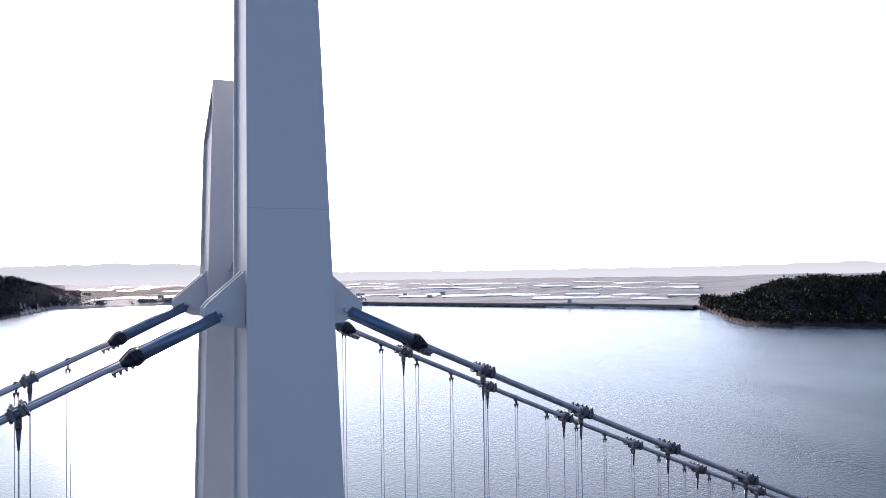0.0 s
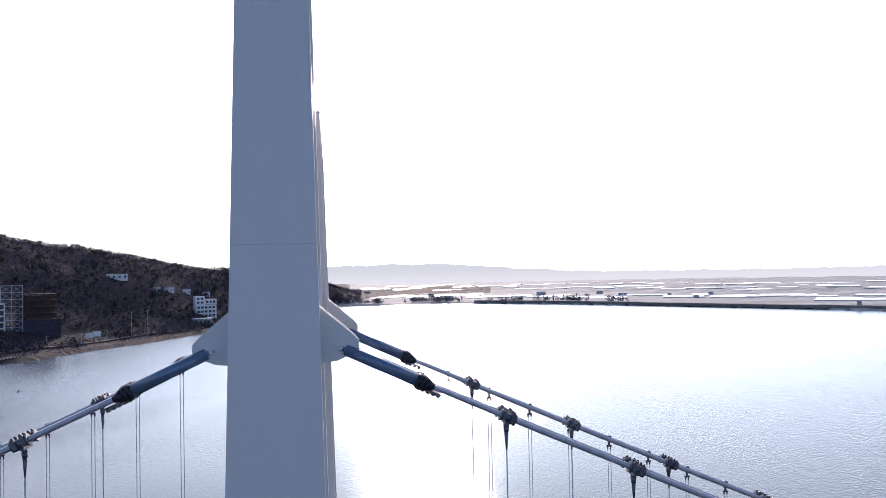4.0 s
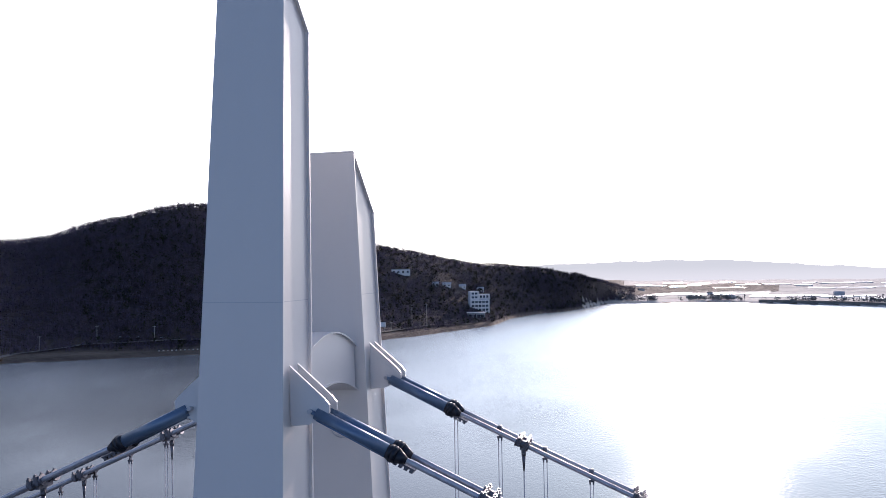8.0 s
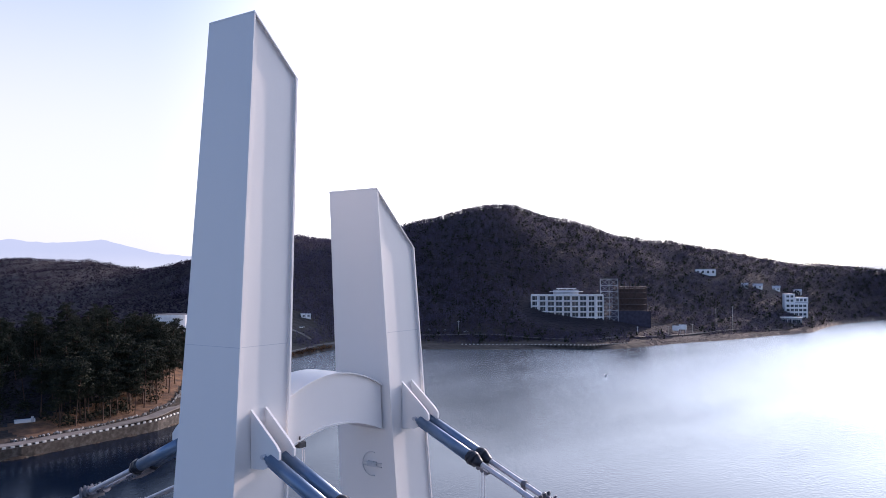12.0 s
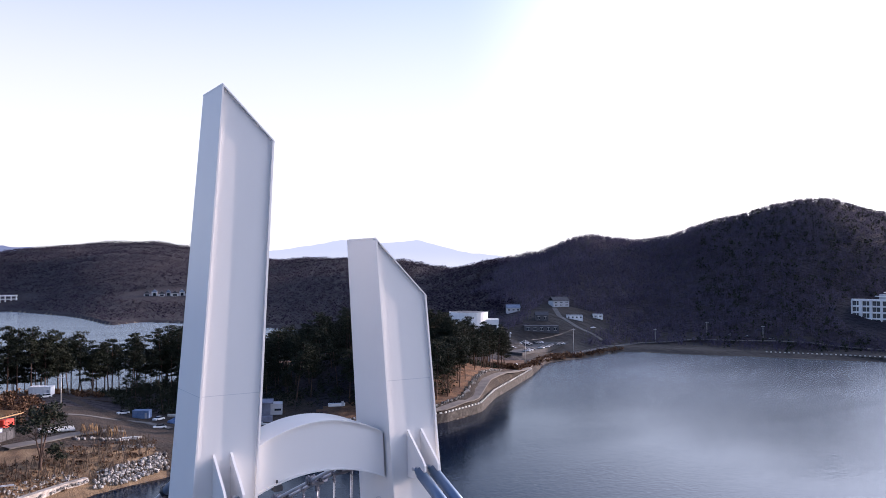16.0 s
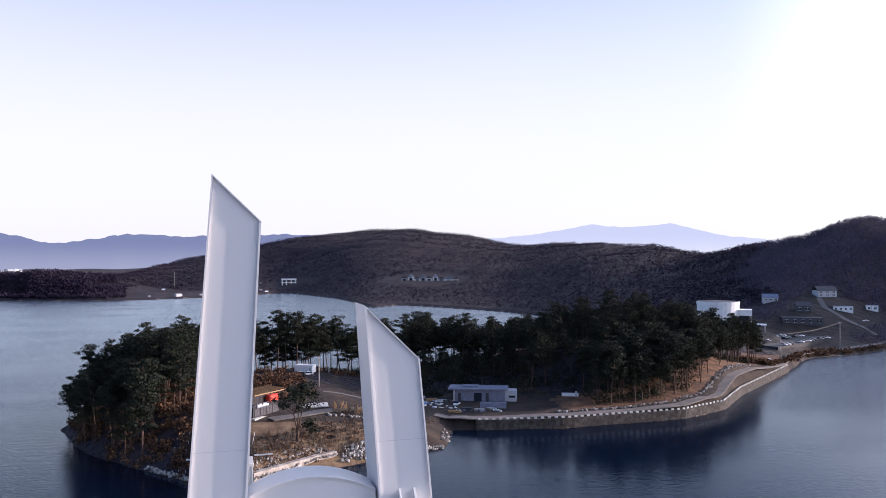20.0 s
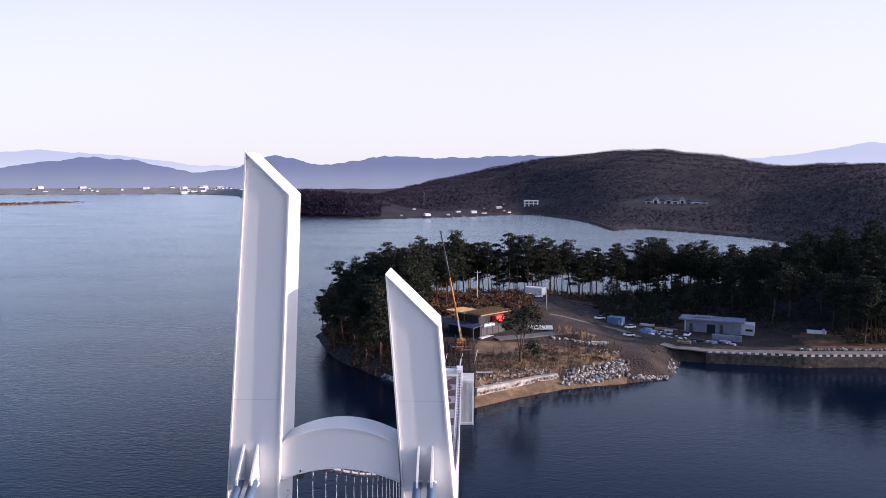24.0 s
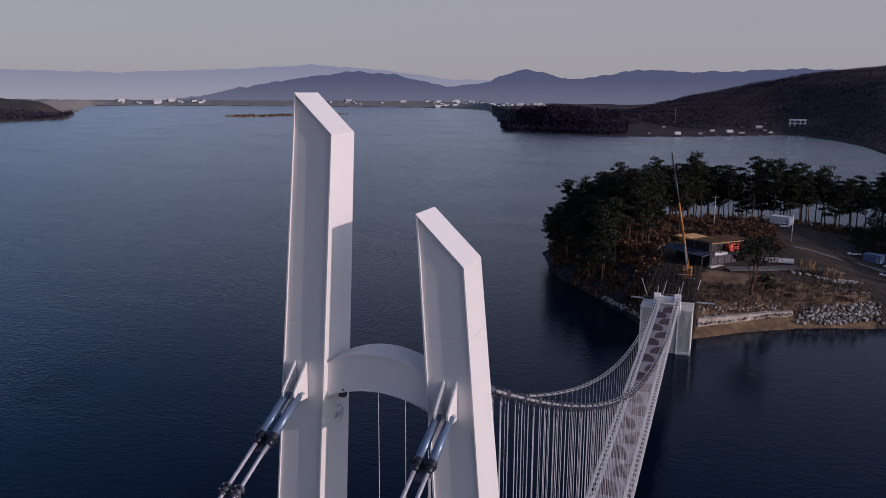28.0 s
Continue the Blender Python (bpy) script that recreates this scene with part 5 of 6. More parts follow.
for x, y, w in ((905, 205, 10), (925, 190, 8), (890, 215, 7), (945, 172, 9)):
    house(x, y, w, 6, 3, WALLWHITE, GREYWALL, "small pale house among the trees", 0, True, None, 2)

# ---- the building site on the spit ----
cafe = thing("cafe_building", Matrix.Translation((7, 236.6, 10.3)) @ Matrix.Rotation(radians(46), 4, "Z"), "dark timber cafe under construction with a raw rafter roof", "building")
part("wall", box(0, 0, -2.5, 12.5, 15, 3.3), BLACKWOOD, cafe)
part("floor_band", box(-0.12, -0.12, 3.3, 12.6, 15.1, 3.62), DARK, cafe)
part("upper_wall", box(0.6, 1.4, 3.62, 11.5, 12, 6.4), BLACKWOOD, cafe)
part("lower_roof", prism([(-4.2, 3.0), (0.4, 3.7), (0.4, 3.9), (-4.2, 3.2)], 1, -1.0, 17.5), NAVY, cafe, "navy lean-to roof sheet")
for k in range(9):
    part("roof_rib", prism([(-4.2, 3.2), (0.4, 3.9), (0.4, 3.98), (-4.2, 3.28)], 1, -0.9 + k * 2.2, -0.8 + k * 2.2), NAVY, cafe)
for yy in (-0.6, 5, 11, 17):
    part("porch_post", box(-4.0, yy - 0.1, -2.5, -3.8, yy + 0.1, 3.05), DARK, cafe)
for a_, b_ in (((-5.0, 17.5, 3.3), (-7.4, 20.5, -3)), ((-5.0, 17.5, 3.3), (-1.2, 18.8, -3)), ((-6.3, 19.1, 0), (-2.9, 18.2, 0))):
    part("prop", tube(a_, b_, 0.12, seg=6), STEEL, cafe, "grey steel prop")
part("sign_band", box(1.6, -0.3, 2.6, 7.2, -0.121, 4.0), SLATE, cafe)
for k in range(6):
    part("letter_bar", box(1.9 + k * 0.88, -0.36, 2.95, 2.6 + k * 0.88, -0.301, 3.65), WALLWHITE, cafe)
part("red_tarp", box(7.4, -0.5, 3.64, 11.8, 1.38, 5.9, 0.12), RED, cafe, "bright red sheet")
part("plinth", box(-0.8, -1.5, -2.5, 9.5, -0.005, -0.3), CONCRETE, cafe)
for k in range(13):
    part("rafter", box(-0.7 + k * 1.12, -1.6, 7.25 + 0.03 * k, -0.5 + k * 1.12, 6.6, 7.5 + 0.03 * k), TIMBER, cafe)
for k in range(9):
    part("rafter", box(-0.9, 6.8 + k * 1.0, 7.0, 7.4, 7.0 + k * 1.0, 7.25), TIMBER, cafe)
for x0, y0, x1, y1, z in ((-1.2, -1.5, 13.6, -1.2, 6.9), (-1.2, 6.2, 13.6, 6.5, 6.9), (-1.1, 6.7, -0.8, 15.4, 6.7), (7.2, 6.7, 7.5, 15.4, 6.7)):
    part("purlin", box(x0, y0, z, x1, y1, z + 0.3), TIMBER, cafe)
part("fascia", box(-1.4, -1.85, 7.05, 13.8, -1.7, 7.3), TIMBER, cafe)
for x in (-0.8, 3, 7, 11, 13):
    for yy in (-1.4, 6.3):
        part("post", box(x - 0.1, yy, 3.62, x + 0.1, yy + 0.2, 6.9), OLDWOOD, cafe)
for k in range(4):
    x = 0.7 + k * 2.9
    win = part("window", box(x, -0.1, -0.1, x + 2.3, -0.002, 2.4), DARK, cafe)
    part("mullion", box(x + 1.1, -0.16, -0.1, x + 1.2, -0.101, 2.4), DARK, win)

crane = thing("mobile_crane", place(0.8, 224, None, 0), "yellow mobile crane with a tall lattice boom raised", "crane")
part("chassis", box(-1.4, -3.5, 0.7, 1.4, 4.5, 1.6, 0.1), YELLOW, crane)
part("cab", box(-1.3, -3.4, 1.6, 0.2, -1.4, 3.4, 0.15), YELLOW, crane)
part("slew_house", box(-1.2, 0.2, 1.6, 1.3, 3.8, 3.2, 0.15), YELLOW, crane)
part("counterweight", box(-1.4, 3.2, 1.7, 1.4, 4.6, 2.9, 0.1), YELLOW, crane)
for x in (-1.35, 1.05):
    for yy in (-2.6, -0.6, 1.6, 3.4):
        wh = part("wheel", tube((x, yy, 0.55), (x + 0.35, yy, 0.55), 0.55, seg=14), RUBBER, crane)
base, tip = Vector((0.3, 1.0, 3.0)), Vector((-6.2, -4.5, 38.4))
ax = tip - base
for f0, f1, r in ((0, 0.3, 0.4), (0.28, 0.58, 0.36), (0.56, 0.82, 0.34), (0.8, 1.0, 0.27)):
    part("boom_section", tube(base + ax * f0, base + ax * f1, r, r * 0.95, 6), YELLOW if f0 < 0.3 else DARK, crane)
part("luffing_ram", tube((0.2, -1.0, 2.2), base + ax * 0.22, 0.22, seg=8), STEEL, crane)
part("hook_line", tube(tip, tip - Vector((0, 0, 4)), 0.03, seg=4), DARK, crane)
part("hook", tube(tip - Vector((0, 0, 4.7)), tip - Vector((0, 0, 4)), 0.14, 0.2, 6), DARK, crane)
for x in (-3.0, 3.0):
    part("outrigger", box(min(0, x), 2.2, 0.5, max(0, x), 2.6, 0.9), YELLOW, crane)

# dark falsework behind the anchor block
fw = thing("falsework", place(AX, 181.5, 11.0), "tangle of dark steel falsework behind the anchor block", "falsework")
part("platform", box(-6.5, 0, 0.6, 6.5, 0.9, 0.9), RUST, fw)
for i in range(10):
    for k in range(12):
        x, yy = -6.2 + i * 1.35 + 0.4 * rng.random(), 0.6 + k * 3.1 + 1.2 * rng.random()
        top_ = 1.2 + 2.6 * rng.random() ** 2
        part("post", tube((x, yy, -9), (x + 0.3 * rng.random(), yy, top_), 0.07 + 0.05 * rng.random(), seg=5), RUST, fw)
for k in range(13):
    yy = 0.5 + k * 2.9
    for zz in (-4, -1.2, 0.3, 1.5):
        j = 0.6 * rng.random() - 0.3
        part("ledger", tube((-6.8 - rng.random(), yy + j, zz + j), (6.2 + rng.random(), yy - j, zz - j), 0.07, seg=5), RUST, fw)
for i in range(8):
    x = -6 + i * 1.7
    part("joist", box(x - 0.1, 0.2, 0.9, x + 0.1, 36, 1.12), RUST, fw)
for k in range(60):
    x, yy, z = -6 + 12 * rng.random(), 1 + 35 * rng.random(), -5 + 5 * rng.random()
    part("brace", tube((x, yy, z), (x + 3 * rng.random() - 1.5, yy + 5 * rng.random() - 2.5, z + 3 + 4 * rng.random()), 0.06, seg=4), RUST, fw)
for k in range(14):
    x, yy = -5 + 10 * rng.random(), 3 + 30 * rng.random()
    part("loose_beam", box(x - 1.4, yy, 1.2, x + 1.4, yy + 0.2, 1.42), STEEL if k % 5 == 0 else RUST, fw)
for x in (-1.9, 2.2):
    part("boom_arm", tube((x, -2, 2.0), (x + 0.8, 1.5, 5.4), 0.06, seg=6), CONCRETE, fw)
part("boom_arm", tube((-5.8, 2, 0.8), (-7.6, 3, 5.2), 0.09, seg=6), CONCRETE, fw)
part("boom_arm", tube((6.2, 9, 0.8), (7.0, 9, 4.6), 0.08, seg=6), CONCRETE, fw)
part("outrigger_beam", box(-9.8, 0.1, 0.5, -5.8, 0.5, 0.8), STEEL, fw)
part("outrigger_beam", box(5.8, 0.1, 0.5, 11, 0.5, 0.8), STEEL, fw)


def container(x, y, w, mat, label, turn=0.0, z=None, tall=2.7, deep_=2.6):
    ob = thing("container", place(x, y, z, turn), label, "container")
    bm = bmesh.new()
    add_box(bm, -w / 2, 0, 0, w / 2, deep_, tall)
    part("shell", bm, mat, ob)
    bm = bmesh.new()
    k = int(w / 0.5)
    for i in range(k):
        add_box(bm, -w / 2 + (i + 0.25) * w / k, -0.05, 0.2, -w / 2 + (i + 0.7) * w / k, 0, tall - 0.2)
    part("corrugation", bm, mat, ob)
    part("roof_edge", box(-w / 2 - 0.08, -0.08, tall, w / 2 + 0.08, deep_ + 0.08, tall + 0.14), mat, ob)
    part("door", box(w / 2 - 1.4, -0.09, 0.1, w / 2 - 0.5, -0.051, 2.1), GREYWALL, ob)
    return ob


container(31.6, 327, 8.2, WALLWHITE, "white site cabin by the track", -22, 10.6, 3.2, 4.5)
container(60.5, 287, 6, BLUE, "blue-grey storage container on bare earth", -20, None, 2.8, 3.4)
container(131, 268, 6.5, WALLWHITE, "low white trailer under the pines", 4, None, 0.9, 2.2)

toil = thing("lakeside_building", place(97.5, 275, 4.0, -3), "single-storey grey building with a flat roof and white end", "building")
part("wall", box(-12.5, 0, -1, 8, 8, 4.6), SLATE, toil)
part("roof", box(-14.5, -1.2, 4.6, 9, 8.6, 5.1), SLATE, toil)
part("end_block", box(8, 0.6, -1, 12.5, 7, 4.2), GREYWALL, toil)
part("roof_plant", box(-9, 2, 5.1, -3, 6, 5.7), SLATE, toil)
for x0, x1 in ((-10.6, -9.4), (-4.2, -1.2), (0.4, 1.6)):
    part("door", box(x0, -0.08, 0, x1, -0.002, 3.3), DARK if x0 != -4.2 else GLASS, toil)
part("window", box(9.5, 0.5, 1.6, 12, 0.598, 2.4), GLASS, toil)
part("planter", box(-1, -12, -1.2, 9, -10.5, 1.8), SLATE, toil)
part("column", box(-12.3, -1.0, -0.5, -11.9, -0.6, 4.6), CONCRETE, toil)

slab_ = thing("paving_slab", place(27.5, 250, None, 3), "pale concrete slab on the terrace", "slab")
part("slab", box(-5, -3, 0, 5, 4, 0.35), CONCRETE, slab_)
tarp = thing("tarpaulin_heap", place(71, 277), "crumpled blue tarpaulin over building stores", "tarpaulin")
bm = bmesh.new()
bmesh.ops.create_icosphere(bm, subdivisions=3, radius=1)
for v in bm.verts:
    k = 1 + 0.25 * noise.noise(v.co * 2.2)
    v.co = Vector((v.co.x * 3.2 * k, v.co.y * 2 * k, max(-0.2, v.co.z) * 1.9 * k))
part("sheet", bm, BLUE, tarp)

# stacked timber and site clutter
for x, y, w, mat, lab in ((46.8, 239, 5, CONCRETE, "stack of grey pipes"), (78, 283, 5, TIMBER, "stack of timber boards"), (74, 290, 6, CONCRETE, "heap of grey building boards"), (86, 262, 4, DARK, "dark pallet stack"), (80, 258, 5, TIMBER, "pile of brown planks"), (90, 259, 4, STONE, "heap of broken stone")):
    ob = thing("material_stack", place(x, y, None, 30 * rng.random() - 15), lab + " on the site", "building material")
    for k in range(6):
        part("piece", box(-w / 2 + 0.2 * rng.random(), (k % 3) * 0.45, 0.4 * (k // 3), w / 2 - 0.4 * rng.random(), (k % 3) * 0.45 + 0.4, 0.4 * (k // 3) + 0.36), mat, ob)

# scattered offcuts, drums and sacks round the grey building
for x, y, n_, lab in ((76, 276, 16, "scattered boards and grey offcuts"), (82, 280, 16, "scattered planks and pale sheets"), (84, 261, 14, "dark scrap and broken stone"), (93, 259.5, 12, "pale rubble and sacks"), (79, 268, 12, "loose timber and rubbish sacks")):
    ob = thing("debris_heap", place(x, y), lab + " lying on bare earth", "debris")
    for k in range(n_):
        w, dd, hh_ = 0.4 + 1.8 * rng.random() ** 2, 0.15 + 0.5 * rng.random(), 0.1 + 0.5 * rng.random() ** 2
        m = Matrix.Translation((9 * rng.random() - 4.5, 5 * rng.random() - 2.5, 0.05)) @ Matrix.Rotation(3.1 * rng.random(), 4, "Z")
        bm = bmesh.new()
        add_box(bm, -w, -dd, -0.3, w, dd, hh_, m)
        part("piece", bm, (GREYWALL, OLDWOOD, CONCRETE, DARK, WALLWHITE, OLDWOOD, SLATE)[int(rng.random() * 7)], ob)

# staked saplings on the slope
st = bmesh.new()
add_tube(st, (0.75, 0, -0.1), (0.08, 0, 2.5), 0.07, seg=5)
STAKE = bpy.data.meshes.new("stake")
st.to_mesh(STAKE)
st.free()
STAKE.materials.append(OLDWOOD)
STAKE_NEW = STAKE.copy()
STAKE_NEW.materials.clear()
STAKE_NEW.materials.append(TIMBER)
sp = bmesh.new()
add_tube(sp, (0, 0, 0), (0.05, 0, 3.2), 0.06, 0.02, 5)
SAP = bpy.data.meshes.new("stem")
sp.to_mesh(SAP)
sp.free()
SAP.materials.append(BARK)
for i in range(120):
    if i < 84:
        x, y = 6 + 46 * rng.random(), 0
        y = 203 + 0.44 * (x - 6) + 14 * rng.random()
    else:
        x, y = 33 + 13 * rng.random(), 240 + 8 * rng.random()
    ob = thing("staked_sapling", Matrix.Translation((x, y, h1(x, y))) @ Matrix.Rotation(rng.random() * 6, 4, "Z"), "bare young sapling held by timber stakes", "sapling", "staked saplings")
    share("stem", SAP, Matrix.Identity(4), ob)
    for a in range(3):
        share("stake", STAKE_NEW if 84 <= i < 100 else STAKE, Matrix.Rotation(2.094 * a, 4, "Z"), ob)
grass_c = []
for _ in range(420):
    x = 4 + 50 * rng.random()
    y = 199 + 0.44 * (x - 6) + 22 * rng.random()
    if deep(x, y) > 4:
        grass_c.append((x, y, h1(x, y) + 0.1))
tagged(new("grass", tri_mesh("grass", leaf_cloud(np.array(grass_c), np.tile((0.8, 0.8, 0.4), (len(grass_c), 1)), 14, 0.5, rng), SCRUB)), "tufts of dry brown grass on the planted slope", "grass", kind="stuff")

# lone tree on the terrace edge
lt = empty("broadleaf_tree", Matrix.Translation((19.2, 217.5, h1(19.2, 217.5))) @ Matrix.Scale(1.3, 4))
tagged(lt, "dark spreading tree with a forked trunk on the slope", "tree")
bm = bmesh.new()
add_tube(bm, (0, 0, -0.4), (0.1, 0, 2.4), 0.36, 0.3, 8)
cen, rad = [], []
for fx, fz in ((-1.1, 8.0), (1.7, 9.4), (0.5, 11.0)):
    fork = Vector((fx, 0.4 * fx, fz))
    add_tube(bm, (0.1, 0, 2.2), fork * 0.55 + Vector((0, 0, 0.8)), 0.24, 0.15, 7)
    add_tube(bm, fork * 0.55 + Vector((0, 0, 0.8)), fork, 0.15, 0.07, 6)
    for k in range(9):
        t = k * 2.4 + fx
        e_ = fork + Vector(((1.2 + 3.2 * rng.random()) * math.cos(t), 3.0 * math.sin(t), 3.4 * rng.random() - 1.2))
        add_tube(bm, fork * (0.75 + 0.25 * rng.random()), e_, 0.08, 0.02, 4, caps=False)
        cen.append(e_)
        rad.append((1.5, 1.5, 1.0))
for k in range(5):
    e_ = Vector((2.2 + 2.2 * rng.random(), 1.5 * rng.random(), 2.0 + 2.4 * rng.random()))
    cen.append(e_)
    rad.append((1.5, 1.3, 0.9))
    add_tube(bm, (0.2, 0, 2.2), e_, 0.07, 0.02, 4, caps=False)
part("trunk", bm, BARK, lt)
new("crown", tri_mesh("crown", leaf_cloud(cen, rad, 60, 0.6, rng, 0.3), NEEDLE)).parent = lt

# white-capped seedlings down the wooded bank beside the anchor block
sd = bmesh.new()
add_tube(sd, (0, 0, -0.1), (0, 0, 0.7), 0.05, seg=5)
add_box(sd, -0.12, -0.12, 0.5, 0.12, 0.12, 0.8)
SEED = bpy.data.meshes.new("stake")
sd.to_mesh(SEED)
sd.free()
SEED.materials.append(CONCRETE)
for i in range(34):
    x, y = -9 - 1.9 * (i % 5) + 1.2 * rng.random(), 199 + 4.2 * (i // 5) + 2 * (i % 5) + 1.5 * rng.random()
    if deep(x, y) > 1:
        tagged(share("marker_stake", SEED, Matrix.Translation((x, y, h1(x, y)))), "short pale marker stake in the planted bank", "stake", "marker stakes")

# ---- cars ----
car = empty("car")
bm = prism([(-2.15, 0.35), (-2.2, 0.75), (-1.9, 0.92), (-1.0, 1.0), (2.0, 1.0), (2.2, 0.8), (2.2, 0.35)], 1, -0.88, 0.88)
part("body", bm, CARPAINT, car)
bm = prism([(-1.1, 0.98), (-0.5, 1.46), (1.2, 1.5), (1.95, 0.99)], 1, -0.78, 0.78)
part("cabin", bm, GLASS, car)
part("roof_panel", prism([(-0.5, 1.47), (1.2, 1.51), (1.15, 1.56), (-0.42, 1.53)], 1, -0.76, 0.76), CARPAINT, car)
for x in (-1.35, 1.35):
    for yy in (-0.9, 0.7):
        part("wheel", tube((x, yy, 0.33), (x, yy + 0.2, 0.33), 0.33, seg=12), RUBBER, car)
tagged(car, "small parked saloon car with dark windows", "car", "parked cars")
rows_ = []
for k in range(14):
    rows_.append((326 + 4.2 * k, 386 + 2.05 * k, 6.6, 115))
for k in range(13):
    rows_.append((322 + 4.3 * k, 402 + 2.2 * k, 6.6, 115))
for k in range(8):
    rows_.append((338 + 4.3 * k, 424 + 1.6 * k, 6.6, 115))
rows_ += [(282, 343, None, 40), (33, 321, None, 10), (29.5, 320, None, 5), (55.7, 293, None, 8), (62, 265.5, None, 0), (84.7, 270.5, None, 60), (66, 283, None, 30),
          (511, 368, None, 20), (513, 362, None, 30), (516, 356, None, 10), (523, 340, None, 0), (440, 442, None, 0), (330, 425, 6.6, 20), (350, 440, 6.6, 60)]
first = True
for x, y, z, turn in rows_:
    if z and rng.random() < 0.22:
        continue
    z = h1(x, y) + 0.02 if z is None else z + 0.02
    m = Matrix.Translation((x, y, z)) @ Matrix.Rotation(radians(turn), 4, "Z")
    if first:
        car.matrix_world = m
        first = False
    else:
        copy_thing(car, m)

# ---- far shore: villa, villages, fields, islet ----
villa = thing("villa", place(300, 1160), "white and dark gabled villas above the far shore", "villa")
for k, (x, w, h, dd) in enumerate(((-34, 9, 4.5, 2), (-24, 8, 6.5, 5), (-14, 9, 4, 0), (-5, 7, 6, 3), (4, 10, 4.5, 1), (14, 7, 6.5, 4), (23, 9, 4, 0), (34, 11, 3.5, 2), (45, 8, 3, 0))):
    part("wall", box(x - w / 2, dd, -3, x + w / 2, dd + 9, h), WALLWHITE if k % 3 else GREYWALL, villa)
    part("roof", prism([(x - w / 2 - 0.6, h - 0.3), (x, h + 3.6), (x + w / 2 + 0.6, h - 0.3)], 1, dd - 0.6, dd + 9.6), ROOFBLUE if k % 2 else ROOFDARK, villa)
    part("window", box(x - w * 0.3, dd - 0.06, 0.6, x + w * 0.3, dd - 0.002, h - 1.2), GLASS, villa)
part("terrace", box(-46, -5, -5, 52, -0.8, -2), GREYWALL, villa)
pav = thing("pavilion", place(108, 1366), "white lakeside pavilion with open columns", "pavilion")
part("roof", box(-13, 0, 8, 13, 12, 10), WALLWHITE, pav)
part("floor_slab", box(-13, 0, 3.2, 13, 12, 4.0), WALLWHITE, pav)
for x in (-11, -4, 4, 11):
    part("column", box(x - 0.8, 1, -3, x + 0.8, 3, 8), WALLWHITE, pav)

HOUSE_KINDS = []
for k, (w, d, h) in enumerate(((14, 9, 4.5), (22, 10, 6), (10, 8, 4), (30, 14, 7))):
    ob = empty("village_house", Matrix.Translation((0, 0, -60)))
    part("wall", box(-w / 2, -d / 2, -1.5, w / 2, d / 2, h), GREYWALL, ob)
    part("roof", prism([(-d / 2 - 0.5, h), (0, h + 0.3 * d), (d / 2 + 0.5, h)], 0, -w / 2 - 0.5, w / 2 + 0.5), (ROOFBLUE, ROOFDARK, ROOFBLUE, GREYWALL)[k], ob)
    tagged(ob, ("small white village house", "long white village house", "little cottage with a dark roof", "pale village hall with a grey roof")[k] + " on the far shore", "house", "village houses")
    HOUSE_KINDS.append(ob)
used = set()
vil = []
for _ in range(70):
    b_ = radians(-20.5 + 8 * rng.random())
    r_ = 2960 + 420 * rng.random() ** 2
    vil.append((r_ * math.sin(b_), r_ * math.cos(b_), 0.5 + 0.3 * rng.random()))
for _ in range(16):
    b_ = radians(-30 + 10 * rng.random())
    r_ = 3150 + 200 * rng.random()
    vil.append((r_ * math.sin(b_), r_ * math.cos(b_), 0.8))
for _ in range(15):
    b_ = radians(-42 + 6 * rng.random())
    r_ = 3330 + 80 * rng.random()
    vil.append((r_ * math.sin(b_), r_ * math.cos(b_), 1.1))
for _ in range(12):
    b_ = radians(-6 + 9 * rng.random())
    r_ = float(np.interp(math.degrees(b_), SH_B, SH_R)) + 14 + 110 * rng.random()
    vil.append((r_ * math.sin(b_), r_ * math.cos(b_), 0.36))
for _ in range(12):
    b_ = radians(90 + 30 * rng.random())
    r_ = float(np.interp(math.degrees(b_), SH_B, SH_R)) + 60 + 300 * rng.random()
    vil.append((r_ * math.sin(b_), r_ * math.cos(b_), 0.55))
for i, (x, y, s) in enumerate(vil):
    k = i % 4
    m = Matrix.Translation((x, y, h1(x, y))) @ Matrix.Rotation(rng.random() * 0.9 + math.atan2(-x, y), 4, "Z") @ Matrix.Diagonal((s, s, s, 1))
    if k in used:
        copy_thing(HOUSE_KINDS[k], m).scale = (s, s, s)
    else:
        HOUSE_KINDS[k].matrix_world = m
        used.add(k)

# flooded paddies and greenhouse film south of the lake
PADDY = material("pale_film", [(0.5, 0.51, 0.52), (0.6, 0.6, 0.61)], 0.02, 0.3, bump=0.02)
k = 0
for b0 in np.arange(91, 133, 1.7):
    for q in range(3):
        b_ = b0 + 0.8 * rng.random()
        r0 = float(np.interp(b_, SH_B, SH_R)) + 130 + 520 * q * (0.6 + 0.5 * rng.random()) + 160 * rng.random()
        wid, dep = 26 + 60 * rng.random(), 40 + 110 * rng.random()
        x, y = r0 * math.sin(radians(b_)), r0 * math.cos(radians(b_))
        ob = thing("greenhouse_field", place(x, y, h1(x, y) + 0.6, 14 * rng.random() - 7), "pale film-covered field reflecting the sky", "field", "film-covered fields")
        part("film", box(-wid / 2, 0, -1.5, wid / 2, dep, 0.6), PADDY, ob)
ribbon("dike", [(p * math.sin(radians(b_)), p * math.cos(radians(b_))) for b_, p in ((99, 1310), (104, 1250), (109, 1182), (116, 1100), (124, 1036), (130, 1000), (133.5, 975))], 14, HAZEGRASS, "long grassy lake dike", "dike", 2.6, 4.0, 60)
gate = thing("sluice_tower", place(850, -590, 1.0), "small grey sluice tower on the dike", "tower")
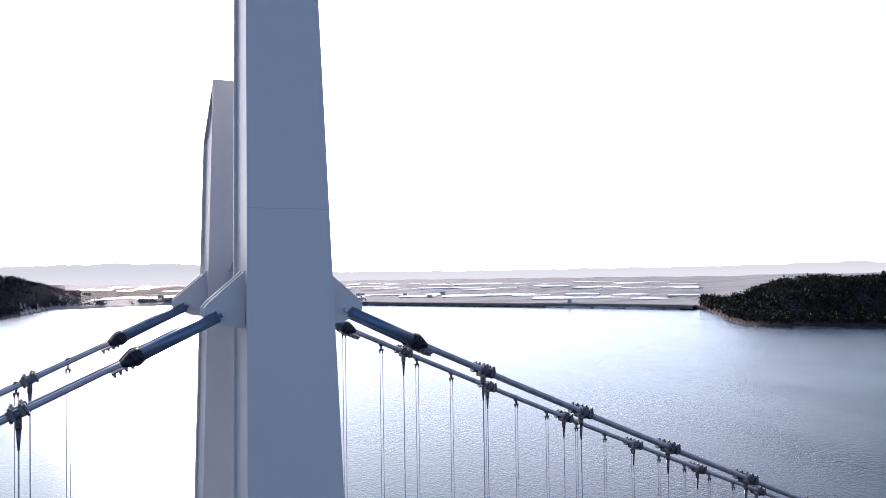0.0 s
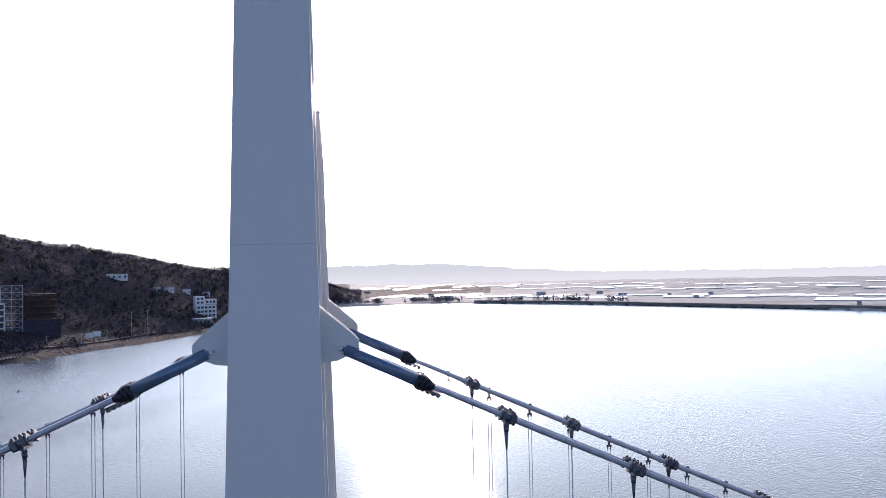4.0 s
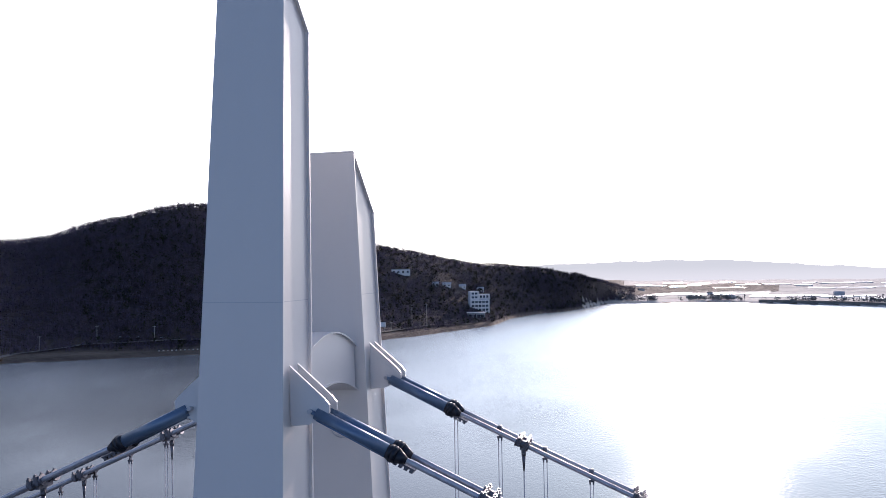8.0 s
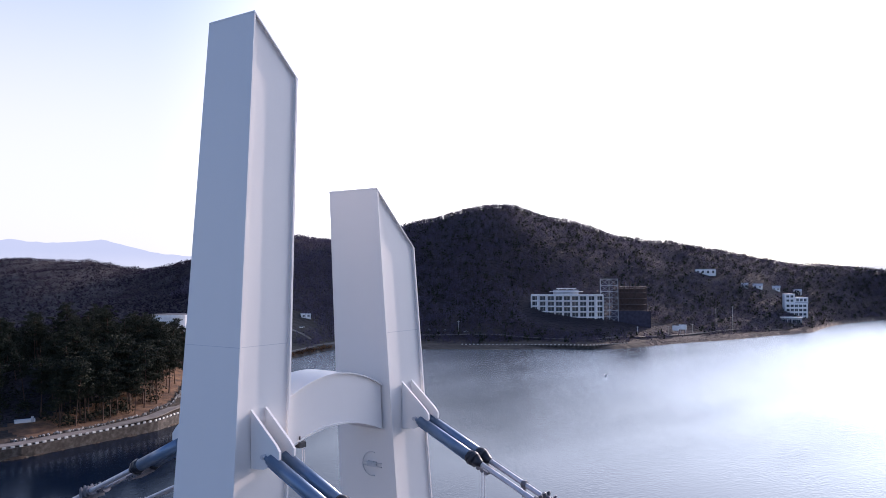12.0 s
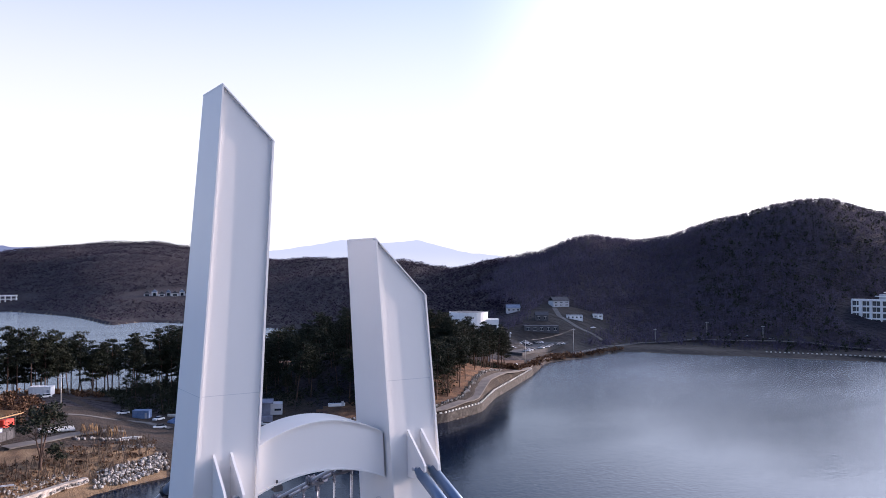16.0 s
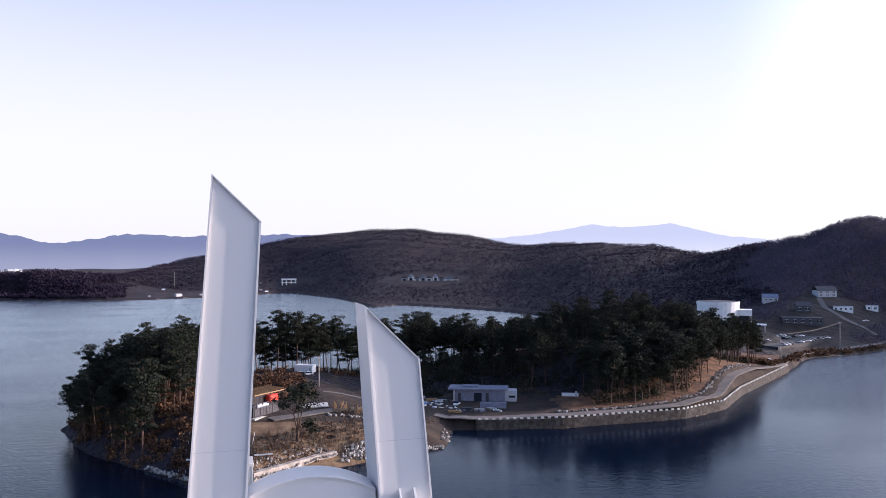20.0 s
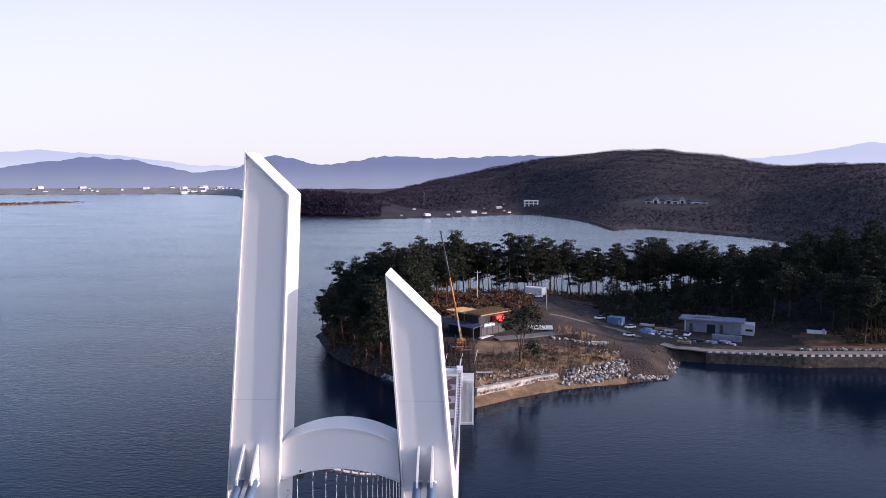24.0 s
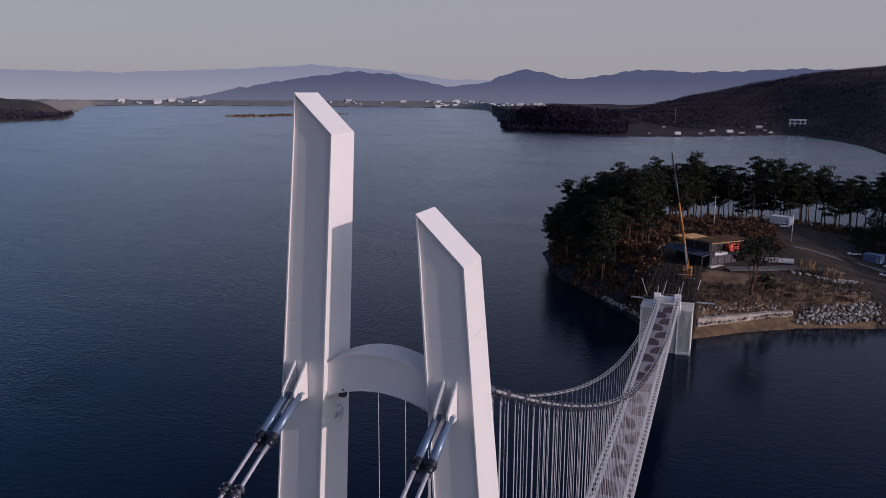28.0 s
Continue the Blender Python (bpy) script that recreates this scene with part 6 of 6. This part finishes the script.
part("shaft", box(-2.5, 0, -3, 2.5, 5, 9), GREYWALL, gate)
part("roof", box(-3.5, -1, 9, 3.5, 6, 9.8), GREYWALL, gate)
part("gantry", box(-9, 1, 5, 9, 2, 5.6), GREYWALL, gate)

isl = np.array([(-1105, 1560), (-1075, 1600), (-1030, 1700), (-985, 1860), (-960, 1900), (-1000, 1900), (-1060, 1750), (-1110, 1610)], float)
bm = bmesh.new()
lo_ = [bm.verts.new((x, y, -3)) for x, y in isl]
cxy = isl.mean(0)
hi_ = [bm.verts.new((cxy[0] + (x - cxy[0]) * 0.93, cxy[1] + (y - cxy[1]) * 0.93, 1.6)) for x, y in isl]
bm.faces.new(hi_)
for i in range(len(isl)):
    j = (i + 1) % len(isl)
    bm.faces.new((lo_[i], lo_[j], hi_[j], hi_[i]))
bmesh.ops.recalc_face_normals(bm, faces=bm.faces[:])
tagged(part("ground_islet", bm, DRYGRASS), "low brown islet in the open lake", "islet", kind="structure")
ic = []
for _ in range(170):
    t = rng.random()
    ic.append((-1090 + 115 * t + 30 * rng.normal(), 1590 + 290 * t + 10 * rng.normal(), 2.5))
tagged(new("islet_scrub", tri_mesh("islet_scrub", leaf_cloud(np.array(ic), np.tile((4, 4, 2), (len(ic), 1)), 14, 2.4, rng), SCRUB)), "brown reeds and bushes on the islet", "scrub", kind="stuff")

# small open boat on the lake
boat = thing("rowing_boat", Matrix.Translation((398, 165, 0)) @ Matrix.Rotation(radians(25), 4, "Z"), "small white open boat on the calm lake", "boat")
hull = bmesh.new()
rings = []
for u in np.linspace(-1, 1, 9):
    w = 0.8 * (1 - abs(u) ** 2.5) + 0.06
    rings.append([hull.verts.new((2.6 * u, k * w, z)) for k, z in ((-1, 0.55), (-0.75, 0.05), (0, -0.15), (0.75, 0.05), (1, 0.55), (0.86, 0.55), (0.6, 0.12), (0, 0.05), (-0.6, 0.12), (-0.86, 0.55))])
for a, b_ in zip(rings, rings[1:]):
    for k in range(10):
        hull.faces.new((a[k], a[(k + 1) % 10], b_[(k + 1) % 10], b_[k]))
hull.faces.new(rings[0])
hull.faces.new(rings[-1][::-1])
bmesh.ops.recalc_face_normals(hull, faces=hull.faces[:])
part("hull", hull, WALLWHITE, boat)
for x in (-1.0, 0.7):
    part("thwart", box(x - 0.15, -0.66, 0.34, x + 0.15, 0.66, 0.4), OLDWOOD, boat)
